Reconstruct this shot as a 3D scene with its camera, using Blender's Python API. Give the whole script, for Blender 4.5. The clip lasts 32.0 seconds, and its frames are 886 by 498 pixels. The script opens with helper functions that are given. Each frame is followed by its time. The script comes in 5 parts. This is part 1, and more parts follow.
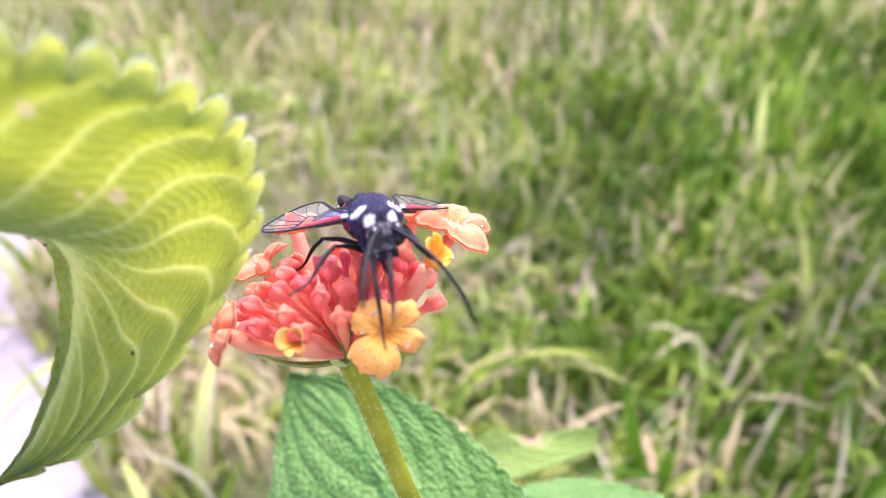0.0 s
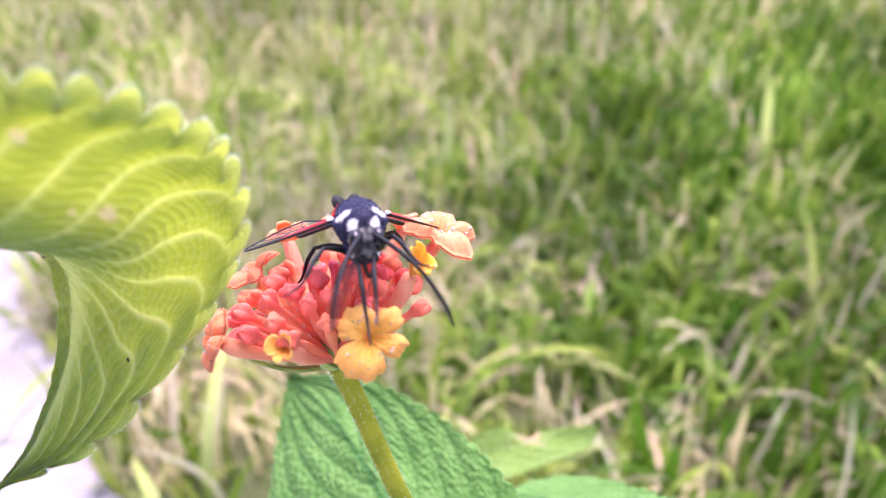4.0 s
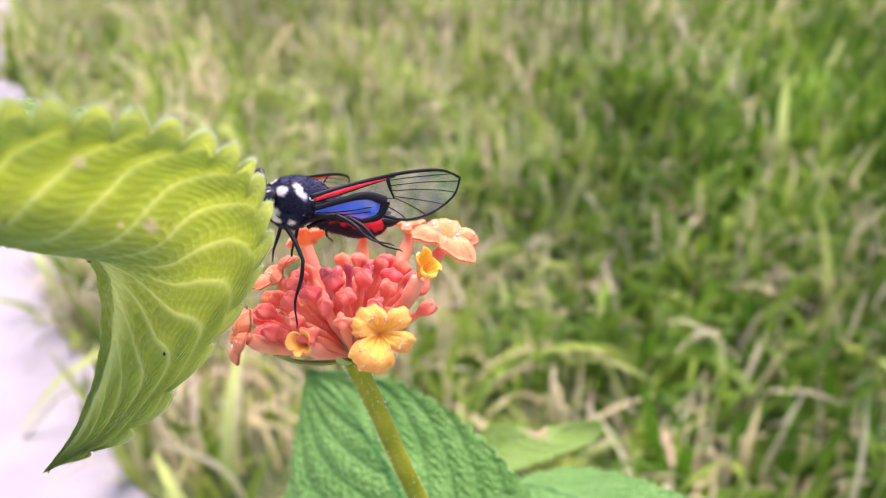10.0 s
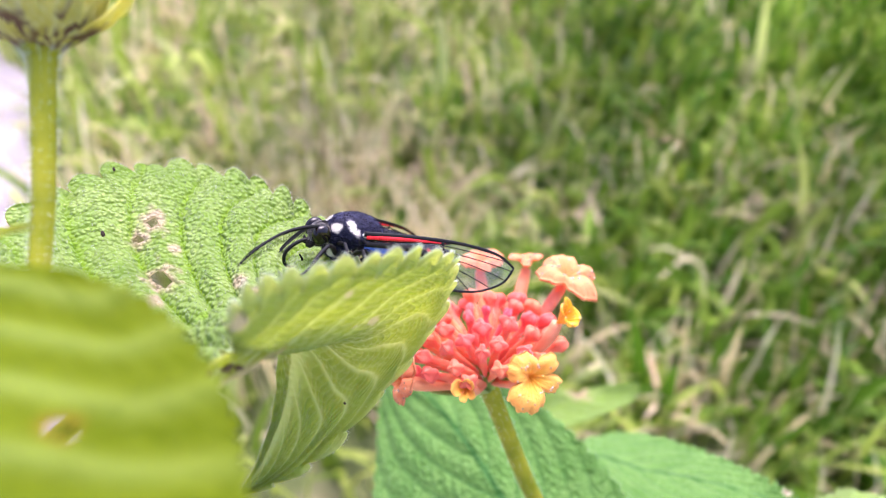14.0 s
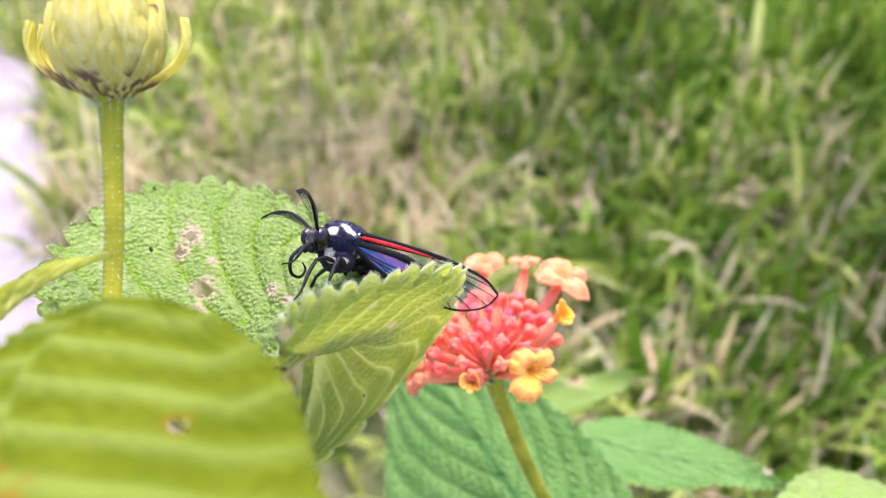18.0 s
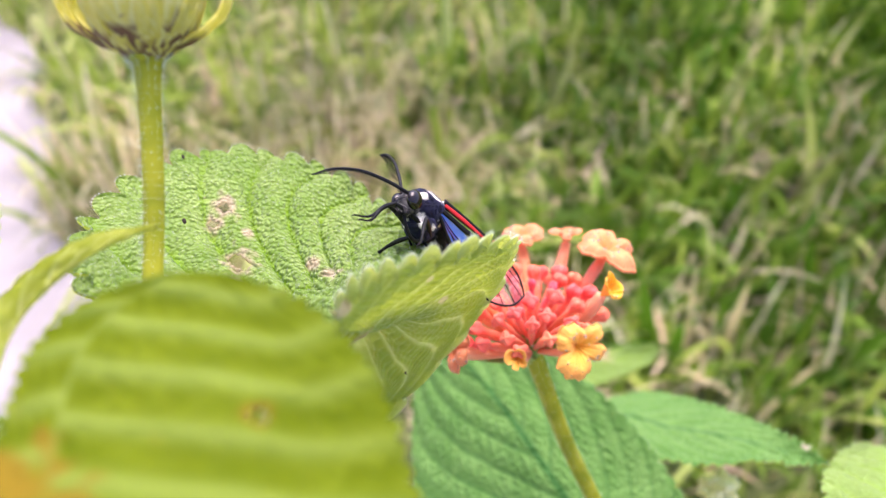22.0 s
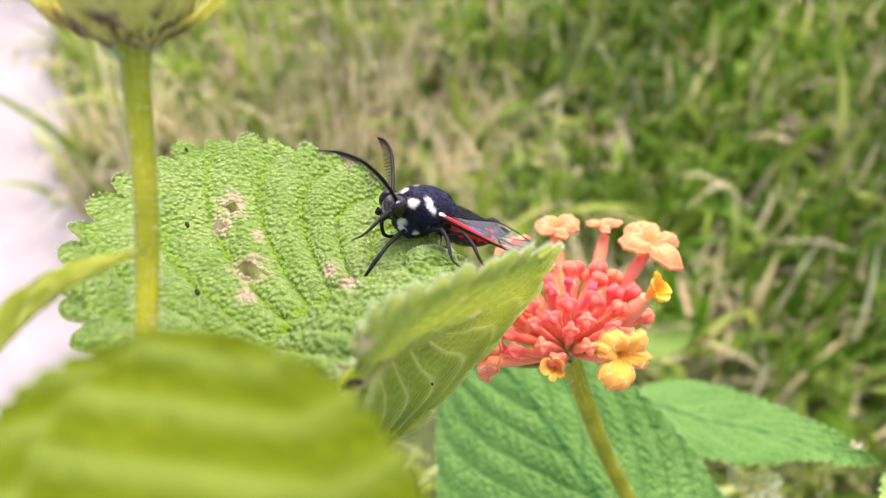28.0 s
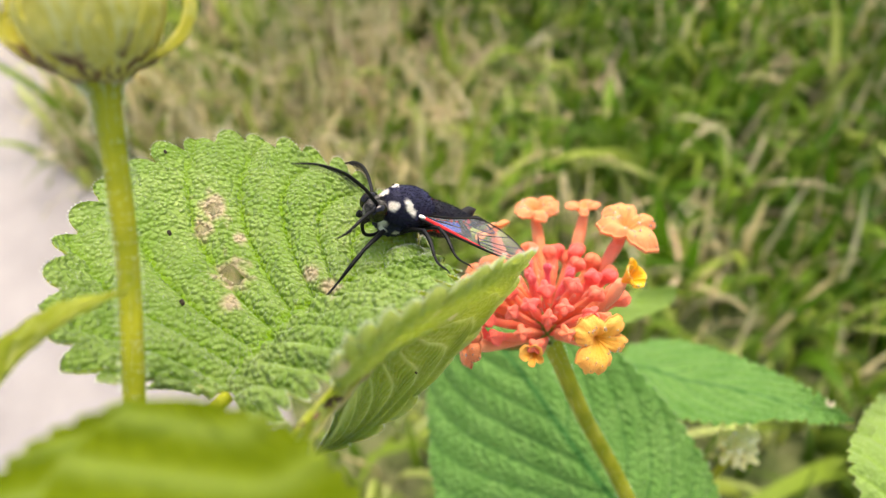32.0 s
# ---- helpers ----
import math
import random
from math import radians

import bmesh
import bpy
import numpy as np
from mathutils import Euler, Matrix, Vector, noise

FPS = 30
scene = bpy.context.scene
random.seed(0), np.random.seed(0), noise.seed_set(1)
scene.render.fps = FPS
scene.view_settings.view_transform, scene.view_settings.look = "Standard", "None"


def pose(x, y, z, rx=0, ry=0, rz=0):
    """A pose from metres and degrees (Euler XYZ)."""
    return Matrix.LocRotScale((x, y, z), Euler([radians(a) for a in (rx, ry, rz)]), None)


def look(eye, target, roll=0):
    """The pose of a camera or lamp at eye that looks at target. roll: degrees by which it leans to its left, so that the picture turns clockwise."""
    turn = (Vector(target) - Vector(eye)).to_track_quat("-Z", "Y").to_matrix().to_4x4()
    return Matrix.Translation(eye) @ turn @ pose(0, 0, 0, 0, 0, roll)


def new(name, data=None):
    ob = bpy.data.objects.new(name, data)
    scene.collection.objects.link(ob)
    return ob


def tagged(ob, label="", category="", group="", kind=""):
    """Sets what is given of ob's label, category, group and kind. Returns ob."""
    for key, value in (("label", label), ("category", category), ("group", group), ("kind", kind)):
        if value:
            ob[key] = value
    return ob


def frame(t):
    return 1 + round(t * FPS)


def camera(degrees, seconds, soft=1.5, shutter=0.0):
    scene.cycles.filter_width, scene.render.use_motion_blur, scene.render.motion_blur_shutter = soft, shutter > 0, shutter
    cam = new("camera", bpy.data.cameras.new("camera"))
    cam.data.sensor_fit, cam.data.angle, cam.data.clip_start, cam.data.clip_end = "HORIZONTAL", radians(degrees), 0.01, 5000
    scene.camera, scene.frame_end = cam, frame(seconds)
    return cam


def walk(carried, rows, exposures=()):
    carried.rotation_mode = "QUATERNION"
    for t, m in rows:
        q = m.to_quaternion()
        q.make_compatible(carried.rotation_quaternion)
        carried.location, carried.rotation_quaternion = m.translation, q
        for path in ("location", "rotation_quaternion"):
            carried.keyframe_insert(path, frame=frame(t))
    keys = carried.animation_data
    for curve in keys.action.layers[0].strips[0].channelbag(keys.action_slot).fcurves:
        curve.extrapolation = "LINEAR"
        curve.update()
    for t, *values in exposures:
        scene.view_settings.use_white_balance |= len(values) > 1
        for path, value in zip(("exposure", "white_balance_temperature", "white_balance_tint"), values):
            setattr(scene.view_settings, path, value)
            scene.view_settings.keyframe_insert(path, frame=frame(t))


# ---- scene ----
cam = camera(63.6, 32.0, soft=1.0)
METRES, EYE, TILT, LEAN, TURN = 0.140, 0.48, -36.0, 0.0, 0.0
ROWS = [
    (0.0, 0.0, 0.0, 0.0, 0.0, 0.0, -0.0),
    (0.5, 0.0097, 0.0016, -0.0017, 0.13, -0.03, 0.07),
    (1.0, 0.0089, 0.0089, 0.0004, 0.26, -0.24, 0.22),
    (1.5, 0.0077, 0.0001, -0.0014, 0.4, -0.36, 0.13),
    (2.0, 0.0108, -0.008, 0.0003, 0.41, -0.3, 0.12),
    (2.5, 0.0125, -0.0026, 0.0013, 0.4, -0.28, 0.16),
    (3.0, 0.0099, -0.0023, 0.0061, 0.61, -0.46, 0.36),
    (3.5, 0.0175, -0.0065, 0.0075, 0.65, -0.38, 0.45),
    (5.5, 0.0212, -0.0544, 0.0106, 0.91, 0.04, 0.34),
    (6.0, 0.029, -0.0425, 0.0057, 1.13, -0.17, 0.11),
    (6.5, 0.0325, -0.0312, 0.0084, 1.43, -0.33, 0.32),
    (7.0, 0.0332, -0.0325, 0.0029, 1.39, -0.42, 0.18),
    (7.5, 0.0321, -0.0305, 0.0062, 1.39, -0.41, 0.29),
    (8.0, 0.0318, -0.0234, 0.0041, 1.27, -0.48, 0.28),
    (8.5, 0.0303, -0.0213, 0.0053, 1.16, -0.51, 0.35),
    (9.0, 0.0342, -0.0377, 0.0068, 1.7, -0.51, 0.57),
    (9.5, 0.0285, -0.0582, 0.0123, 2.01, -0.45, 0.78),
    (10.0, 0.0295, -0.0711, 0.0142, 1.97, -0.38, 0.47),
    (10.5, 0.0264, -0.0789, 0.0158, 2.4, -0.54, 0.56),
    (11.0, 0.0269, -0.0727, 0.0369, 3.06, -1.02, 0.76),
    (11.5, 0.0261, -0.0887, 0.0599, 3.62, -1.19, 1.66),
    (12.0, 0.0103, -0.1081, 0.0816, 3.63, -2.06, 2.05),
    (12.5, 0.0109, -0.1048, 0.0963, 3.09, -4.77, 2.31),
    (13.0, -0.0389, -0.1091, 0.1166, 1.95, -6.11, 2.34),
    (13.5, -0.0961, -0.1233, 0.1321, -0.39, -6.97, 1.48),
    (14.0, -0.1267, -0.1306, 0.1439, -0.86, -7.27, 1.49),
    (14.5, -0.1169, -0.145, 0.1549, -0.6, -7.44, 1.86),
    (16.5, -0.1345, -0.181, 0.1642, -0.75, -6.89, 1.63),
    (17.0, -0.1378, -0.1605, 0.1723, -0.77, -7.31, 1.82),
    (17.5, -0.1358, -0.1844, 0.1736, -1.05, -7.97, 1.86),
    (18.0, -0.1353, -0.2019, 0.1759, -1.02, -8.42, 2.02),
    (18.5, -0.1463, -0.1872, 0.1711, -1.16, -8.79, 1.91),
    (19.0, -0.1507, -0.1564, 0.1673, -1.46, -9.73, 1.9),
    (19.5, -0.1566, -0.1684, 0.1769, -1.15, -9.9, 2.06),
    (20.0, -0.1588, -0.1877, 0.1737, -1.18, -10.09, 2.1),
    (20.5, -0.1631, -0.1791, 0.1705, -1.37, -10.18, 2.01),
    (21.0, -0.1666, -0.1575, 0.1712, -1.18, -10.48, 2.09),
    (21.5, -0.1739, -0.1551, 0.172, -1.08, -10.58, 2.15),
    (22.0, -0.1754, -0.167, 0.1704, -0.89, -10.6, 2.29),
    (22.5, -0.1759, -0.1585, 0.1766, -0.88, -10.56, 2.3),
    (23.0, -0.1817, -0.1508, 0.176, -0.97, -10.65, 2.26),
    (23.5, -0.1793, -0.1612, 0.1741, -0.91, -10.6, 2.29),
    (24.0, -0.1802, -0.1682, 0.1757, -0.99, -10.53, 2.25),
    (24.5, -0.1842, -0.1632, 0.172, -0.96, -10.85, 2.31),
    (25.0, -0.1898, -0.1599, 0.1783, -0.86, -11.14, 2.52),
    (25.5, -0.196, -0.1764, 0.1826, -0.83, -11.11, 2.63),
    (26.0, -0.2002, -0.1712, 0.1776, -1.0, -11.26, 2.45),
    (26.5, -0.1944, -0.1258, 0.1657, 0.45, -11.96, 2.55),
    (28.5, -0.18, -0.1003, 0.1902, 0.26, -14.07, 3.23),
    (29.0, -0.1761, -0.103, 0.1916, -0.38, -15.26, 3.3),
    (29.5, -0.1751, -0.0928, 0.2029, -0.15, -15.74, 3.6),
    (30.0, -0.1624, -0.0912, 0.2187, 0.01, -15.81, 3.84),
    (30.5, -0.1588, -0.1175, 0.2252, 0.19, -16.11, 3.89),
    (31.0, -0.1582, -0.0935, 0.2228, -0.06, -16.87, 3.8),
    (31.5, -0.1675, -0.0949, 0.2319, -0.16, -17.2, 4.06),
    (32.0, -0.1675, -0.1005, 0.234, -0.38, -17.88, 4.22),
]
EXPOSURES = [(0.0, 1.8, 5850, 45), (9.0, 1.58, 6050, 39), (12.0, 1.2, 6400, 26), (13.1, 1.14, 6500, 22), (14.0, 1.63, 6000, 37), (17.0, 1.6, 6000, 37), (23.0, 1.47, 6300, 32), (26.0, 1.47, 6400, 30), (30.0, 1.31, 6930, 20), (32.0, 1.17, 7200, 15)]
walk(cam, [(t, pose(0, 0, EYE, TILT, LEAN, TURN) @ pose(METRES * x, METRES * y, METRES * z, 90 + pitch, roll, yaw)) for t, x, y, z, yaw, pitch, roll in ROWS], EXPOSURES)
# a small lens close to its subject: shallow focus
cam.data.dof.use_dof, cam.data.dof.focus_distance, cam.data.dof.aperture_fstop = True, 0.082, 20.0

# ---- light: bright hazy sky, soft sun high behind the plant ----
world = bpy.data.worlds.new("sky")
scene.world = world
world.use_nodes = True
SUN_UP, SUN_ROUND = 64.0, 15.0
wn = world.node_tree.nodes
sky = wn.new("ShaderNodeTexSky")
sky.sky_type, sky.sun_disc = "NISHITA", False
sky.sun_elevation, sky.sun_rotation = radians(SUN_UP), radians(SUN_ROUND)
sky.air_density, sky.dust_density, sky.ozone_density = 1.0, 4.0, 1.0
wn["Background"].inputs["Strength"].default_value = 0.15
world.node_tree.links.new(sky.outputs["Color"], wn["Background"].inputs["Color"])
sun = new("sun", bpy.data.lights.new("sun", "SUN"))
sun.data.energy, sun.data.angle, sun.data.color = 1.5, radians(50), (1.0, 0.95, 0.87)
a, e = radians(SUN_ROUND), radians(SUN_UP)
sun.matrix_world = look((0, 0, 5), Vector((0, 0, 5)) - Vector((math.sin(a) * math.cos(e), math.cos(a) * math.cos(e), math.sin(e))))

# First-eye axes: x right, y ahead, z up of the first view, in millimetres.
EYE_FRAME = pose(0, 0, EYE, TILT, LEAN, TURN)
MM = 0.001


# ---- materials ----
def material(name):
    m = bpy.data.materials.new(name)
    m.use_nodes = True
    n = m.node_tree.nodes
    return m, n, m.node_tree.links, n["Principled BSDF"], n["Material Output"]


def ramp(n, stops):
    r = n.new("ShaderNodeValToRGB")
    r.color_ramp.elements[0].position, r.color_ramp.elements[0].color = stops[0][0], (*stops[0][1], 1)
    r.color_ramp.elements[1].position, r.color_ramp.elements[1].color = stops[-1][0], (*stops[-1][1], 1)
    for at, c in stops[1:-1]:
        r.color_ramp.elements.new(at).color = (*c, 1)
    return r


def mixed(n, l, factor, a, b, kind="MIX"):
    m = n.new("ShaderNodeMix")
    m.data_type, m.blend_type = "RGBA", kind
    for s, v in ((m.inputs[0], factor), (m.inputs[6], a), (m.inputs[7], b)):
        if isinstance(v, bpy.types.NodeSocket):
            l.new(v, s)
        elif isinstance(v, tuple):
            s.default_value = (*v, 1)
        else:
            s.default_value = v
    return m.outputs[2]


def noise_out(n, l, scale, detail=4.0, coords="Object", rough=0.6):
    c, t = n.new("ShaderNodeTexCoord"), n.new("ShaderNodeTexNoise")
    t.inputs["Scale"].default_value, t.inputs["Detail"].default_value, t.inputs["Roughness"].default_value = scale, detail, rough
    l.new(c.outputs[coords], t.inputs["Vector"])
    return t.outputs["Fac"]


def attribute(n, name):
    a = n.new("ShaderNodeAttribute")
    a.attribute_name = name
    return a.outputs["Fac"]


def bump(n, l, height, p, strength, distance):
    b = n.new("ShaderNodeBump")
    b.inputs["Strength"].default_value, b.inputs["Distance"].default_value = strength, distance
    l.new(height, b.inputs["Height"])
    l.new(b.outputs["Normal"], p.inputs["Normal"])
    return b


def simple(name, low, high, scale, roughness, bumps=0.0, metal=0.0, sheen=0.0):
    m, n, l, p, out = material(name)
    f = noise_out(n, l, scale)
    r = ramp(n, [(0.3, low), (0.7, high)])
    l.new(f, r.inputs[0])
    l.new(r.outputs[0], p.inputs["Base Color"])
    p.inputs["Roughness"].default_value, p.inputs["Metallic"].default_value = roughness, metal
    p.inputs["Sheen Weight"].default_value = sheen
    if bumps:
        bump(n, l, f, p, 0.6, bumps)
    return m


def leaf_material(name, low, high, vein, dry, glow, through_amount, cell=1100.0, rough=0.6, fuzz=0.35, quilt=0.5, seam_shade=0.4, shine=0.35):
    """A leaf's face: mottled green, veins and dry patches from the mesh, quilted relief with shade painted into its
    creases, light passing through.
    """
    m, n, l, p, out = material(name)
    f = noise_out(n, l, 160.0, 3.0)
    r = ramp(n, [(0.32, low), (0.68, high)])
    l.new(f, r.inputs[0])
    fine = noise_out(n, l, 1500.0, 3.0)
    c = mixed(n, l, 0.35, r.outputs[0], mixed(n, l, fine, low, high))
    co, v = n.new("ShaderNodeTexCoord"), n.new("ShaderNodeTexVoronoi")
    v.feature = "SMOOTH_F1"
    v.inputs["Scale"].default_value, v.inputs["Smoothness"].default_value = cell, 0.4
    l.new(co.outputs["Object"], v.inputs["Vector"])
    # cell borders darkened in the colour, as shade in the quilting's creases
    crease_shade = n.new("ShaderNodeMapRange")
    crease_shade.inputs[1].default_value, crease_shade.inputs[2].default_value, crease_shade.inputs[3].default_value, crease_shade.inputs[4].default_value = 0.25, 0.6, 0.0, seam_shade
    l.new(v.outputs["Distance"], crease_shade.inputs[0])
    c = mixed(n, l, crease_shade.outputs[0], c, tuple(0.6 * q for q in low))
    c = mixed(n, l, attribute(n, "vein"), c, vein)
    c = mixed(n, l, attribute(n, "dry"), c, dry)
    l.new(c, p.inputs["Base Color"])
    p.inputs["Roughness"].default_value = rough
    p.inputs["Specular IOR Level"].default_value = shine
    p.inputs["Sheen Weight"].default_value, p.inputs["Sheen Roughness"].default_value = fuzz, 0.5
    b1 = bump(n, l, v.outputs["Distance"], p, quilt, -0.0012)
    b2 = n.new("ShaderNodeBump")
    b2.inputs["Strength"].default_value, b2.inputs["Distance"].default_value = 0.5, 0.0002
    l.new(fine, b2.inputs["Height"])
    l.new(b1.outputs["Normal"], b2.inputs["Normal"])
    l.new(b2.outputs["Normal"], p.inputs["Normal"])
    t, mx = n.new("ShaderNodeBsdfTranslucent"), n.new("ShaderNodeMixShader")
    l.new(mixed(n, l, attribute(n, "dry"), mixed(n, l, attribute(n, "vein"), glow, tuple(min(1.0, max(0.001, q + w - h)) for q, w, h in zip(glow, vein, high))), dry), t.inputs["Color"])
    mx.inputs[0].default_value = through_amount
    l.new(p.outputs[0], mx.inputs[1])
    l.new(t.outputs[0], mx.inputs[2])
    l.new(mx.outputs[0], out.inputs["Surface"])
    return m


LEAF_TOP = leaf_material("leaf upper face", (0.20, 0.38, 0.05), (0.53, 0.67, 0.24), (0.24, 0.42, 0.01), (0.64, 0.54, 0.34), (0.46, 0.70, 0.06), 0.4, cell=1700.0, quilt=0.9, seam_shade=0.5, fuzz=0.12, shine=0.12)
LEAF_UNDER = leaf_material("leaf lower face", (0.24, 0.31, 0.010), (0.50, 0.56, 0.06), (0.80, 0.83, 0.50), (0.80, 0.70, 0.42), (0.66, 0.74, 0.05), 0.5, cell=900.0, quilt=0.4, seam_shade=0.2, fuzz=0.15)
LEAF_LIT = leaf_material("thin leaf back", (0.12, 0.18, 0.002), (0.24, 0.31, 0.012), (0.26, 0.34, 0.06), (0.34, 0.25, 0.02), (0.36, 0.46, 0.002), 0.55, cell=900.0, fuzz=0.0, quilt=0.3, seam_shade=0.2, shine=0.05)
LEAF_INNER = leaf_material("shaded leaf face", (0.05, 0.18, 0.05), (0.12, 0.30, 0.10), (0.30, 0.46, 0.30), (0.80, 0.76, 0.50), (0.80, 0.86, 0.14), 0.6, cell=1000.0, quilt=0.8, seam_shade=0.1)
# the dark vein colour paints shade into the sunken veins
LEAF_COOL = leaf_material("bluish leaf face", (0.09, 0.25, 0.035), (0.22, 0.42, 0.10), (0.03, 0.14, 0.02), (0.75, 0.66, 0.46), (0.20, 0.52, 0.04), 0.3, fuzz=0.1, quilt=0.6, seam_shade=0.4, shine=0.25)
# the pale vein colour also paints whitish reflections along the side veins
LEAF_YOUNG = leaf_material("young leaf face", (0.10, 0.20, 0.004), (0.23, 0.34, 0.025), (0.66, 0.74, 0.46), (0.42, 0.27, 0.02), (0.36, 0.50, 0.004), 0.34, fuzz=0.0, quilt=0.15, seam_shade=0.25, shine=0.05)
LEAF_LIGHT = leaf_material("light leaf face", (0.19, 0.33, 0.06), (0.33, 0.48, 0.14), (0.24, 0.40, 0.06), (0.62, 0.48, 0.26), (0.50, 0.70, 0.06), 0.35, fuzz=0.15, quilt=0.6, seam_shade=0.35, shine=0.2)
LEAF_GREY = leaf_material("greyish leaf face", (0.15, 0.27, 0.15), (0.27, 0.41, 0.26), (0.14, 0.26, 0.13), (0.62, 0.48, 0.26), (0.36, 0.60, 0.20), 0.3, fuzz=0.2, quilt=0.6, seam_shade=0.35)
LEAF_SHOOT = leaf_material("bright shoot face", (0.30, 0.36, 0.02), (0.42, 0.47, 0.05), (0.62, 0.66, 0.2), (0.40, 0.24, 0.05), (0.70, 0.76, 0.03), 0.5, fuzz=0.1, quilt=0.2, seam_shade=0.2)
STEM = simple("ridged green stem", (0.18, 0.23, 0.005), (0.37, 0.37, 0.018), 200.0, 0.65, 0.0004)
STEM.node_tree.nodes["Principled BSDF"].inputs["Specular IOR Level"].default_value = 0.2
HAIR = simple("pale leaf hair", (0.58, 0.64, 0.44), (0.80, 0.84, 0.66), 300.0, 0.5)
BROWN_CRUMB = simple("dry brown edge", (0.06, 0.035, 0.015), (0.22, 0.14, 0.06), 700.0, 0.85, 0.0003)
DARK_CRUMB = simple("dark brown crumb", (0.02, 0.015, 0.01), (0.08, 0.05, 0.03), 900.0, 0.8, 0.0003)


def petal_material(name, base, tip, rough=0.38, glow=0.3, neck=None):
    """Petal flesh that runs from base to tip along the mesh's own 'along' value."""
    m, n, l, p, out = material(name)
    r = ramp(n, [(0.1, base), (0.62, neck), (0.9, tip)] if neck else [(0.15, base), (0.85, tip)])
    l.new(attribute(n, "along"), r.inputs[0])
    f = noise_out(n, l, 900.0, 4.0)
    info = n.new("ShaderNodeObjectInfo")
    c = mixed(n, l, f, r.outputs[0], (min(1, tip[0] * 1.15), tip[1] * 0.8, tip[2] * 0.8))
    hs = n.new("ShaderNodeHueSaturation")
    mp = n.new("ShaderNodeMapRange")
    mp.inputs[3].default_value, mp.inputs[4].default_value = 0.494, 0.518
    l.new(info.outputs["Random"], mp.inputs[0])
    l.new(mp.outputs[0], hs.inputs["Hue"])
    l.new(c, hs.inputs["Color"])
    l.new(hs.outputs[0], p.inputs["Base Color"])
    p.inputs["Roughness"].default_value = rough
    p.inputs["Specular IOR Level"].default_value, p.inputs["Sheen Weight"].default_value = 0.3, 0.15
    p.inputs["Subsurface Weight"].default_value = 0.12
    p.inputs["Subsurface Radius"].default_value = (0.0012, 0.0005, 0.0003)
    p.inputs["Subsurface Scale"].default_value = 0.6
    bump(n, l, noise_out(n, l, 3200.0, 3.0), p, 0.7, 0.00025)
    t, mx = n.new("ShaderNodeBsdfTranslucent"), n.new("ShaderNodeMixShader")
    l.new(hs.outputs[0], t.inputs["Color"])
    mx.inputs[0].default_value = glow
    l.new(p.outputs[0], mx.inputs[1])
    l.new(t.outputs[0], mx.inputs[2])
    l.new(mx.outputs[0], out.inputs["Surface"])
    return m


BUD = petal_material("coral bud", (0.86, 0.21, 0.11), (0.90, 0.185, 0.125), rough=0.6, glow=0.15, neck=(0.94, 0.42, 0.20))
BUD_INNER = petal_material("pink inner bud", (0.80, 0.26, 0.16), (0.78, 0.17, 0.20), glow=0.15)
PETAL_YELLOW = petal_material("amber petal", (0.96, 0.58, 0.03), (0.95, 0.47, 0.11), rough=0.6)
PETAL_SALMON = petal_material("salmon petal", (0.95, 0.40, 0.11), (0.94, 0.38, 0.17), rough=0.55)
PETAL_ORANGE = petal_material("orange petal", (0.94, 0.34, 0.12), (0.94, 0.35, 0.16))
PETAL_LEMON = petal_material("yellow petal", (0.95, 0.42, 0.02), (0.95, 0.62, 0.02))
TUBE = petal_material("flower tube", (0.85, 0.20, 0.12), (0.94, 0.42, 0.22), glow=0.15)
CREAM = simple("cream floret", (0.90, 0.80, 0.30), (0.97, 0.93, 0.56), 400.0, 0.6)
BRACT = simple("green bract", (0.16, 0.30, 0.03), (0.30, 0.43, 0.06), 500.0, 0.6, 0.0003, sheen=0.15)
POD = leaf_material("pale yellow bract", (0.56, 0.54, 0.07), (0.82, 0.77, 0.20), (0.80, 0.80, 0.34), (0.24, 0.14, 0.06), (0.88, 0.84, 0.06), 0.5, quilt=0.1, seam_shade=0.04, fuzz=0.1)


def dew():
    m, n, l, p, out = material("dew")
    p.inputs["Base Color"].default_value = (1, 1, 1, 1)
    p.inputs["Roughness"].default_value, p.inputs["Transmission Weight"].default_value, p.inputs["IOR"].default_value = 0.03, 0.9, 1.33
    return m


DEW = dew()


def fur(name, low, high, sheen, tint, patch):
    m, n, l, p, out = material(name)
    f = noise_out(n, l, 2200.0, 4.0)
    r = ramp(n, [(0.3, low), (0.75, high)])
    l.new(f, r.inputs[0])
    l.new(mixed(n, l, attribute(n, "patch"), r.outputs[0], patch), p.inputs["Base Color"])
    p.inputs["Roughness"].default_value = 0.62
    p.inputs["Sheen Weight"].default_value, p.inputs["Sheen Tint"].default_value = sheen, (*tint, 1)
    p.inputs["Specular IOR Level"].default_value = 0.3
    bump(n, l, f, p, 0.9, 0.0003)
    return m


FUR_BLUE = fur("blue-black fur", (0.003, 0.003, 0.010), (0.009, 0.010, 0.040), 0.16, (0.3, 0.36, 1.0), (0.86, 0.82, 0.72))
FUR_BELLY = fur("black and scarlet fur", (0.003, 0.003, 0.006), (0.006, 0.007, 0.02), 0.04, (0.4, 0.4, 0.7), (0.78, 0.018, 0.025))
FUR_BLACK = fur("black fur", (0.003, 0.003, 0.003), (0.010, 0.009, 0.010), 0.05, (0.6, 0.6, 0.7), (0.86, 0.82, 0.72))
FUR_WHITE = fur("cream scales", (0.78, 0.74, 0.62), (0.9, 0.88, 0.8), 0.2, (1, 1, 1), (0.9, 0.88, 0.8))
